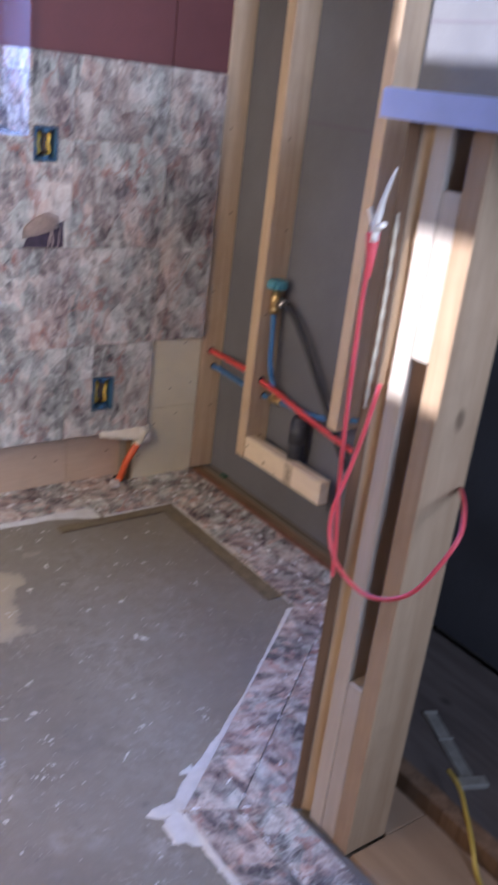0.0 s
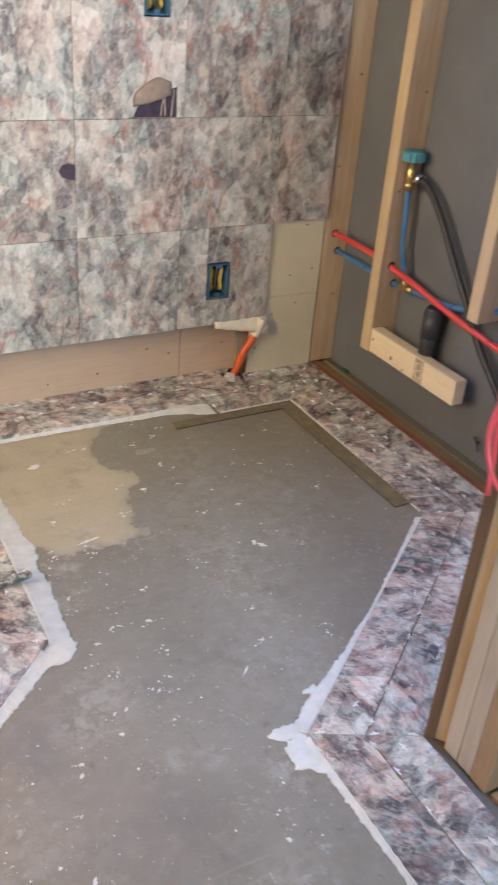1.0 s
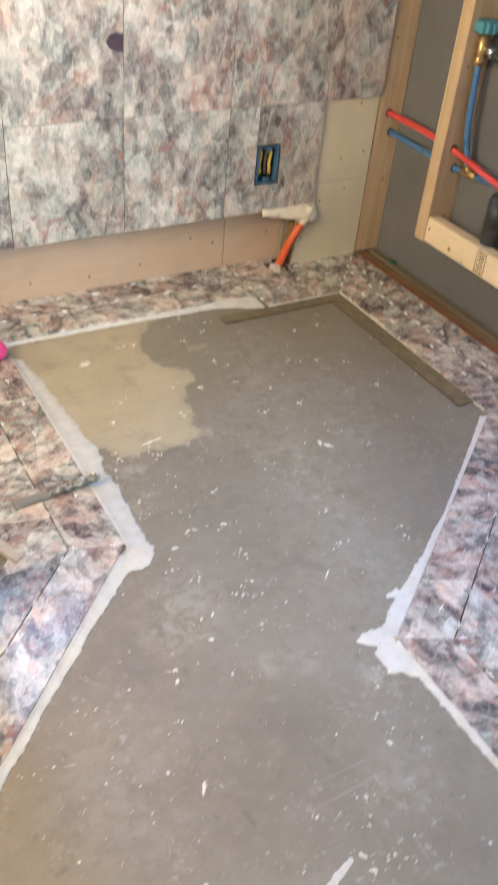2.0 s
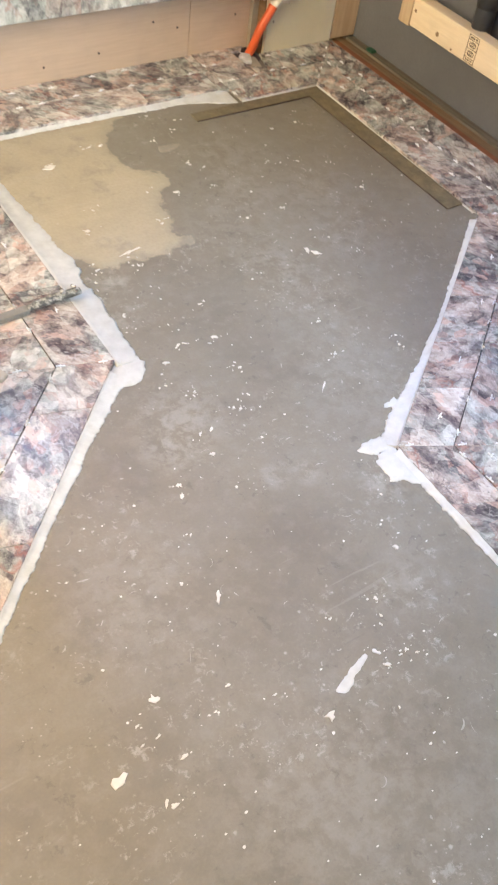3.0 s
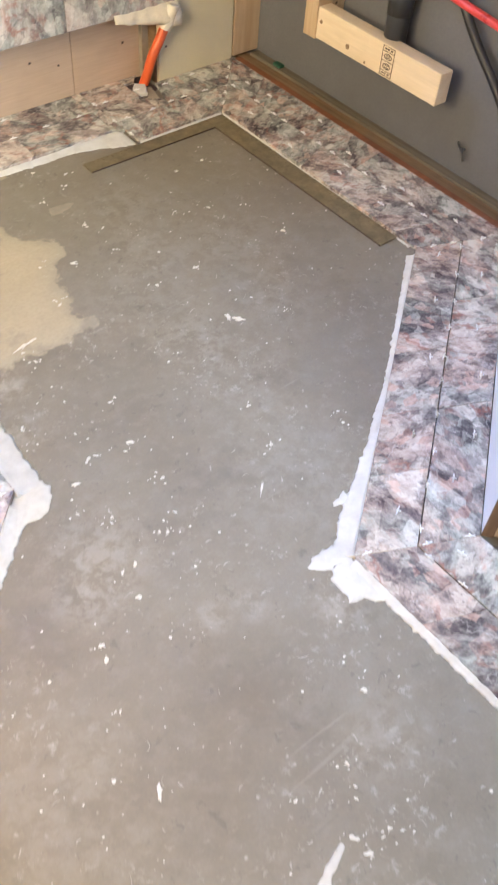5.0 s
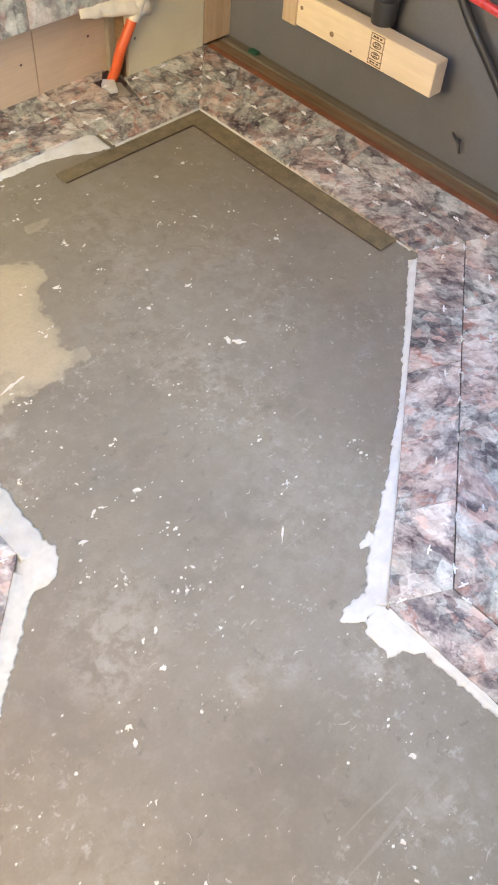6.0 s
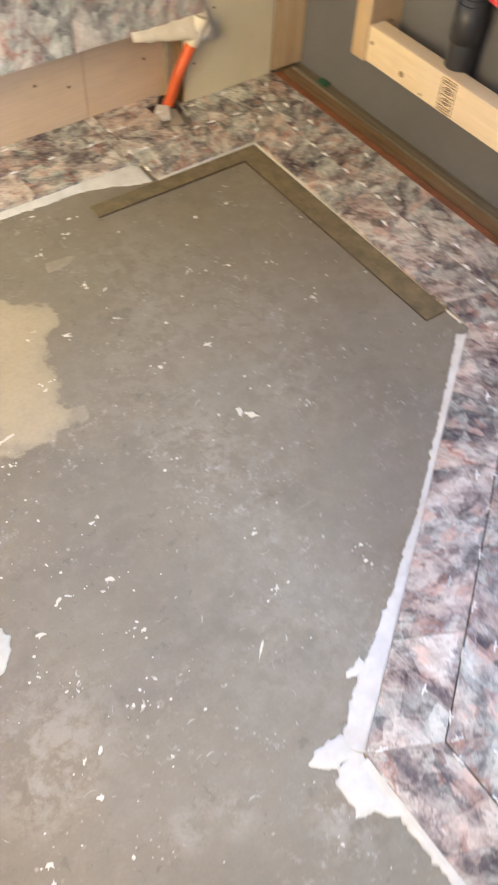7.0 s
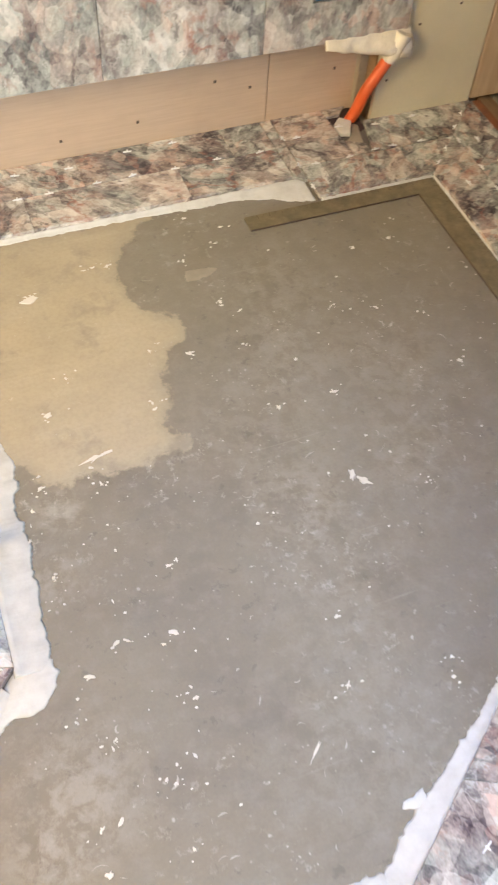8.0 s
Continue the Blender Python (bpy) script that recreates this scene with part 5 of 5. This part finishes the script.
G = 0.0008
COLS = [0.195, 0.0, -0.305, -0.610, -0.915, -1.220, -1.525]
ROWS = [0.200, 0.505, 0.810, 1.115, 1.335]
for j, (z0, z1) in enumerate(zip(ROWS, ROWS[1:])):
    for i, (x1, x0) in enumerate(zip(COLS, COLS[1:])):
        if i == 0 and j == 0:
            continue
        a, b, c, d = x0 + G, x1 - G, z0 + G, z1 - G
        if j == 3:
            if x1 <= -0.43:
                continue
            a = max(a, -0.430)
        shape = [(a, c), (b, c), (b, d), (a, d)]
        if j == 0 and i == 1:
            # cut round the electrical box in two pieces
            wall_tile([(a, c), (b, c), (b, d), (-0.135, d), (-0.135, 0.283), (-0.213, 0.283), (-0.213, 0.398), (-0.135, 0.398), (-0.135, d), (a, d)][:7]
                      + [(-0.213, d), (a, d)])
            wall_tile([(-0.2125, 0.3985), (-0.1355, 0.3985), (-0.1355, d), (-0.2125, d)])
            continue
        if j == 2 and i == 2:
            shape = [(a, c), (-0.452, c), (-0.440, 0.838), (-0.418, 0.852), (-0.385, 0.862), (-0.352, 0.880), (-0.328, 0.888), (-0.326, c), (b, c), (b, d),
                     (-0.353, d), (-0.353, 1.050), (-0.424, 1.050), (-0.424, d), (a, d)]
        if j == 3 and i == 2:
            shape = [(a, c), (-0.424, c), (-0.424, 1.145), (-0.353, 1.145), (-0.353, c), (b, c), (b, d), (a, d)]
        if j == 1 and i == 3:
            # broken through beside the joint
            shape = [(a, c), (b, c), (b, 0.660), (-0.628, 0.662), (-0.646, 0.668), (-0.655, 0.684), (-0.646, 0.700), (-0.628, 0.704), (b, 0.700), (b, d), (a, d)]
        wall_tile(shape)
# tiles lining the right-hand side of the window reveal
for z0, z1, stone in ((1.117, 1.278, MARBLE), (1.280, 1.335, MARBLE), (1.337, 2.198, MAROON)):
    bm = bmesh.new()
    h = (z1 - z0) / 2
    box(bm, (-0.004, -0.152, -h), (0.004, 0.152, h), 0.0006)
    reveal = part("tile" if stone is MARBLE else "lining", bm, stone, window)
    reveal.location = (-0.4335, 0.3515, (z0 + z1) / 2)

# dark plum inclusions with pale veins in the stone
bm = bmesh.new()
box(bm, (-0.4515, FACE + 0.0022, 0.8125), (-0.3265, FACE + 0.008, 0.8885))
part("plum_inclusion", bm, PLUM_STONE, wall_back, "dark plum inclusion in the stone")
bm = bmesh.new()
for x, lean in ((-0.373, 0.012), (-0.360, -0.004), (-0.342, 0.006)):
    tube(bm, [(x, FACE + 0.0021, 0.815), (x + lean * 0.3, FACE + 0.0021, 0.84), (x + lean, FACE + 0.0021, 0.882)], 0.0016, 6, 4, 0.5, None, 0.4)
part("pale_vein", bm, PALE_STONE, wall_back)
bm = bmesh.new()
box(bm, (-0.658, FACE + 0.0020, 0.658), (-0.6085, FACE + 0.008, 0.706))
part("plum_inclusion", bm, PLUM_STONE, wall_back)

# curled skin of stone hanging over the broken corner
bm = bmesh.new()
rows = []
for i in range(10):
    t = i / 9
    row = []
    for k in range(6):
        s = k / 5
        row.append(bm.verts.new((-0.452 + 0.105 * t, FACE - 0.002 - 0.010 * math.sin(t * 2.6) * (1 - s * 0.6), 0.838 + 0.030 * t + 0.055 * s * (0.5 + 0.5 * math.sin(t * 3.0)) + 0.004 * noise.noise(Vector((t * 4, s, 0))))))
    rows.append(row)
for a, b in zip(rows, rows[1:]):
    for k in range(5):
        bm.faces.new((a[k], b[k], b[k + 1], a[k + 1])).smooth = True
bmesh.ops.solidify(bm, geom=bm.faces[:], thickness=0.003)
part("broken_lip", bm, PALE_STONE, wall_back, "curled broken lip of stone tile")


# ---------------------------------------------------------------- tile spacers
def spacer_mesh():
    bm = bmesh.new()
    box(bm, (-0.0085, -0.0010, 0.0), (0.0085, 0.0010, 0.0026), 0.0004)
    box(bm, (-0.0010, -0.0022, 0.0001), (0.0010, 0.0050, 0.0025), 0.0004)
    box(bm, (-0.0010, -0.0010, 0.0026), (0.0010, 0.0010, 0.0060), 0.0004)
    me = bpy.data.meshes.new("tile_spacer")
    bm.to_mesh(me)
    bm.free()
    me.materials.append(SPACER)
    return me


SPACER_MESH = spacer_mesh()
rng = random.Random(11)


def spacer(x, y, angle):
    ob = tagged(new("tile_spacer", SPACER_MESH), "white plastic cross spacer standing in a tile joint", "tile spacer", "tile spacers")
    ob.matrix_world = (Matrix.Translation((x, y, TILE_TOP + 0.0003)) @ Matrix.Rotation(radians(angle + rng.uniform(-14, 14)), 4, "Z")
                       @ Matrix.Rotation(radians(rng.uniform(-6, 6)), 4, "X"))
    return ob


def spacers_along(a, b, step, jitter=0.012, turn_by=0):
    a, b = Vector(a), Vector(b)
    way = b - a
    angle = math.degrees(math.atan2(way.y, way.x)) + turn_by
    s = step * 0.4
    while s < way.length - 0.01:
        p = a + way.normalized() * s + Vector((rng.uniform(-1, 1), rng.uniform(-1, 1))) * jitter * 0.25
        spacer(p.x, p.y, angle)
        s += step * rng.uniform(1.0, 2.0)


spacers_along((-1.15, 0.165), (-0.28, 0.165), 0.050)
spacers_along((-1.15, 0.235), (-0.28, 0.235), 0.09, 0.05)
spacers_along((-0.25, 0.01), (-0.25, 0.24), 0.055)
spacers_along((-0.24, 0.099), (0.09, 0.099), 0.045, 0.02)
spacers_along((-0.24, 0.19), (0.16, 0.185), 0.060, 0.03)
spacers_along((0.01, 0.01), (0.18, 0.19), 0.050)
spacers_along((0.095, 0.09), (0.095, -0.70), 0.045, 0.03)
spacers_along((0.15, 0.12), (0.15, -0.70), 0.085, 0.09)
spacers_along((0.045, -0.02), (0.045, -0.66), 0.095, 0.08)
spacers_along((0.01, -0.68), (0.18, -0.755), 0.045)
spacers_along((IN_A + OUT_A) / 2, (IN_B + OUT_B) / 2, 0.058)
spacers_along(IN_A.lerp(OUT_A, 0.75), IN_B.lerp(OUT_B, 0.75), 0.085, 0.09)
spacers_along(IN_A.lerp(OUT_A, 0.3), IN_B.lerp(OUT_B, 0.3), 0.13, 0.05)
spacers_along(IN_B, OUT_B, 0.055)
spacers_along((IN_B + OUT_B) / 2, (-0.556, -2.3), 0.060)
spacers_along(IN_B.lerp(OUT_B, 0.75), (-0.505, -2.3), 0.11, 0.08)
spacers_along((-1.105, 0.05), (-1.105, -0.69), 0.055)
spacers_along((-1.05, -0.05), (-1.05, -0.69), 0.11, 0.07)
spacers_along(LEFT_A, LEFT_OUT, 0.055)
spacers_along((LEFT_A + LEFT_OUT) / 2, (LEFT_A + LEFT_OUT) / 2 + V * 0.9, 0.070)

# ---------------------------------------------------------------- scattered flakes too many to count
bm = bmesh.new()
rng = random.Random(23)
count = 0
while count < 210:
    x, y = rng.uniform(-1.5, -0.02), rng.uniform(-1.95, 0.05)
    if x > -0.30 and y < -0.60 + (x + 0.02) * 0.735:
        continue
    if y < -0.66 + (x + 0.005) * 0.735 - 0.0 and x > -0.68 or (y < -1.15 and x > -0.68):
        continue
    if x < -0.96 and y > -0.80 or y > x + 0.30:
        continue
    if noise.noise(Vector((x * 4, y * 4, 0))) < rng.uniform(-0.5, 0.35):
        continue
    r = rng.choice((0.0010, 0.0012, 0.0014, 0.0017, 0.0021, 0.0028))
    n = rng.choice((4, 5, 6))
    a0 = rng.uniform(0, 6)
    stretch = rng.uniform(0.5, 1.0)
    pts = []
    for k in range(n):
        a = a0 + 2 * math.pi * k / n
        pts.append(Vector((x + r * math.cos(a) * rng.uniform(0.6, 1.2), y + r * stretch * math.sin(a) * rng.uniform(0.6, 1.2))))
    top = 0.0026 + 0.25 * r if (y > -0.46 and x < -0.62) else 0.0008 + 0.25 * r
    prism(bm, pts, 0.0002, top)
    count += 1
for x, y in SPOTS_BACK + SPOTS_MID + SPOTS_FRONT:
    for _ in range(rng.choice((0, 1, 2, 4, 5))):
        c = Vector((x + rng.gauss(0, 0.011), y + rng.gauss(0, 0.008)))
        r = rng.choice((0.0009, 0.0012, 0.0016, 0.0024))
        turn_by = rng.uniform(0, 6)
        prism(bm, [c + Vector((r * math.cos(turn_by + a) * rng.uniform(0.6, 1.4), r * math.sin(turn_by + a) * rng.uniform(0.4, 0.9))) for a in (0, 1.2, 2.5, 3.8, 5.0)],
              0.0002, 0.0014 + 0.2 * r)
thing("plaster_flakes", bm, FLAKE, "tiny white plaster flakes scattered over the slab", "flakes", kind="stuff")

# ---------------------------------------------------------------- short pale strokes rubbed onto the slab
bm = bmesh.new()
rng = random.Random(41)
count = 0
while count < 150:
    x, y = rng.uniform(-1.35, -0.03), rng.uniform(-1.75, -0.03)
    if depth_inside(Vector((x, y))) > -0.03 or (x < -0.90 and y > -0.84) or (x > -0.72 and y < -0.60 + (x + 0.02) * 0.735) or y > x + 0.20:
        continue
    if noise.noise(Vector((x * 3.5, y * 3.5, 4.0))) < rng.uniform(-0.3, 0.35):
        continue
    heading, bend = rng.gauss(0.5, 0.9), rng.uniform(-1.2, 1.2)
    length, width = rng.choice((0.006, 0.009, 0.013, 0.020)), rng.choice((0.0007, 0.0010, 0.0015, 0.0024))
    left, right = [], []
    for k in range(6):
        t = k / 5 - 0.5
        c = Vector((x + length * t * math.cos(heading + bend * t), y + length * t * math.sin(heading + bend * t)))
        out = Vector((-math.sin(heading + bend * t), math.cos(heading + bend * t))) * width * (0.25 - t * t + 0.05) * rng.uniform(1.0, 3.2)
        left.append(bm.verts.new((c.x + out.x, c.y + out.y, 0.0004)))
        right.append(bm.verts.new((c.x - out.x, c.y - out.y, 0.0004)))
    for k in range(5):
        bm.faces.new((left[k], right[k], right[k + 1], left[k + 1]))
    count += 1
thing("plaster_scuffs", bm, SCUFF, "pale plaster scuffs rubbed onto the concrete slab", "scuffs", kind="stuff")
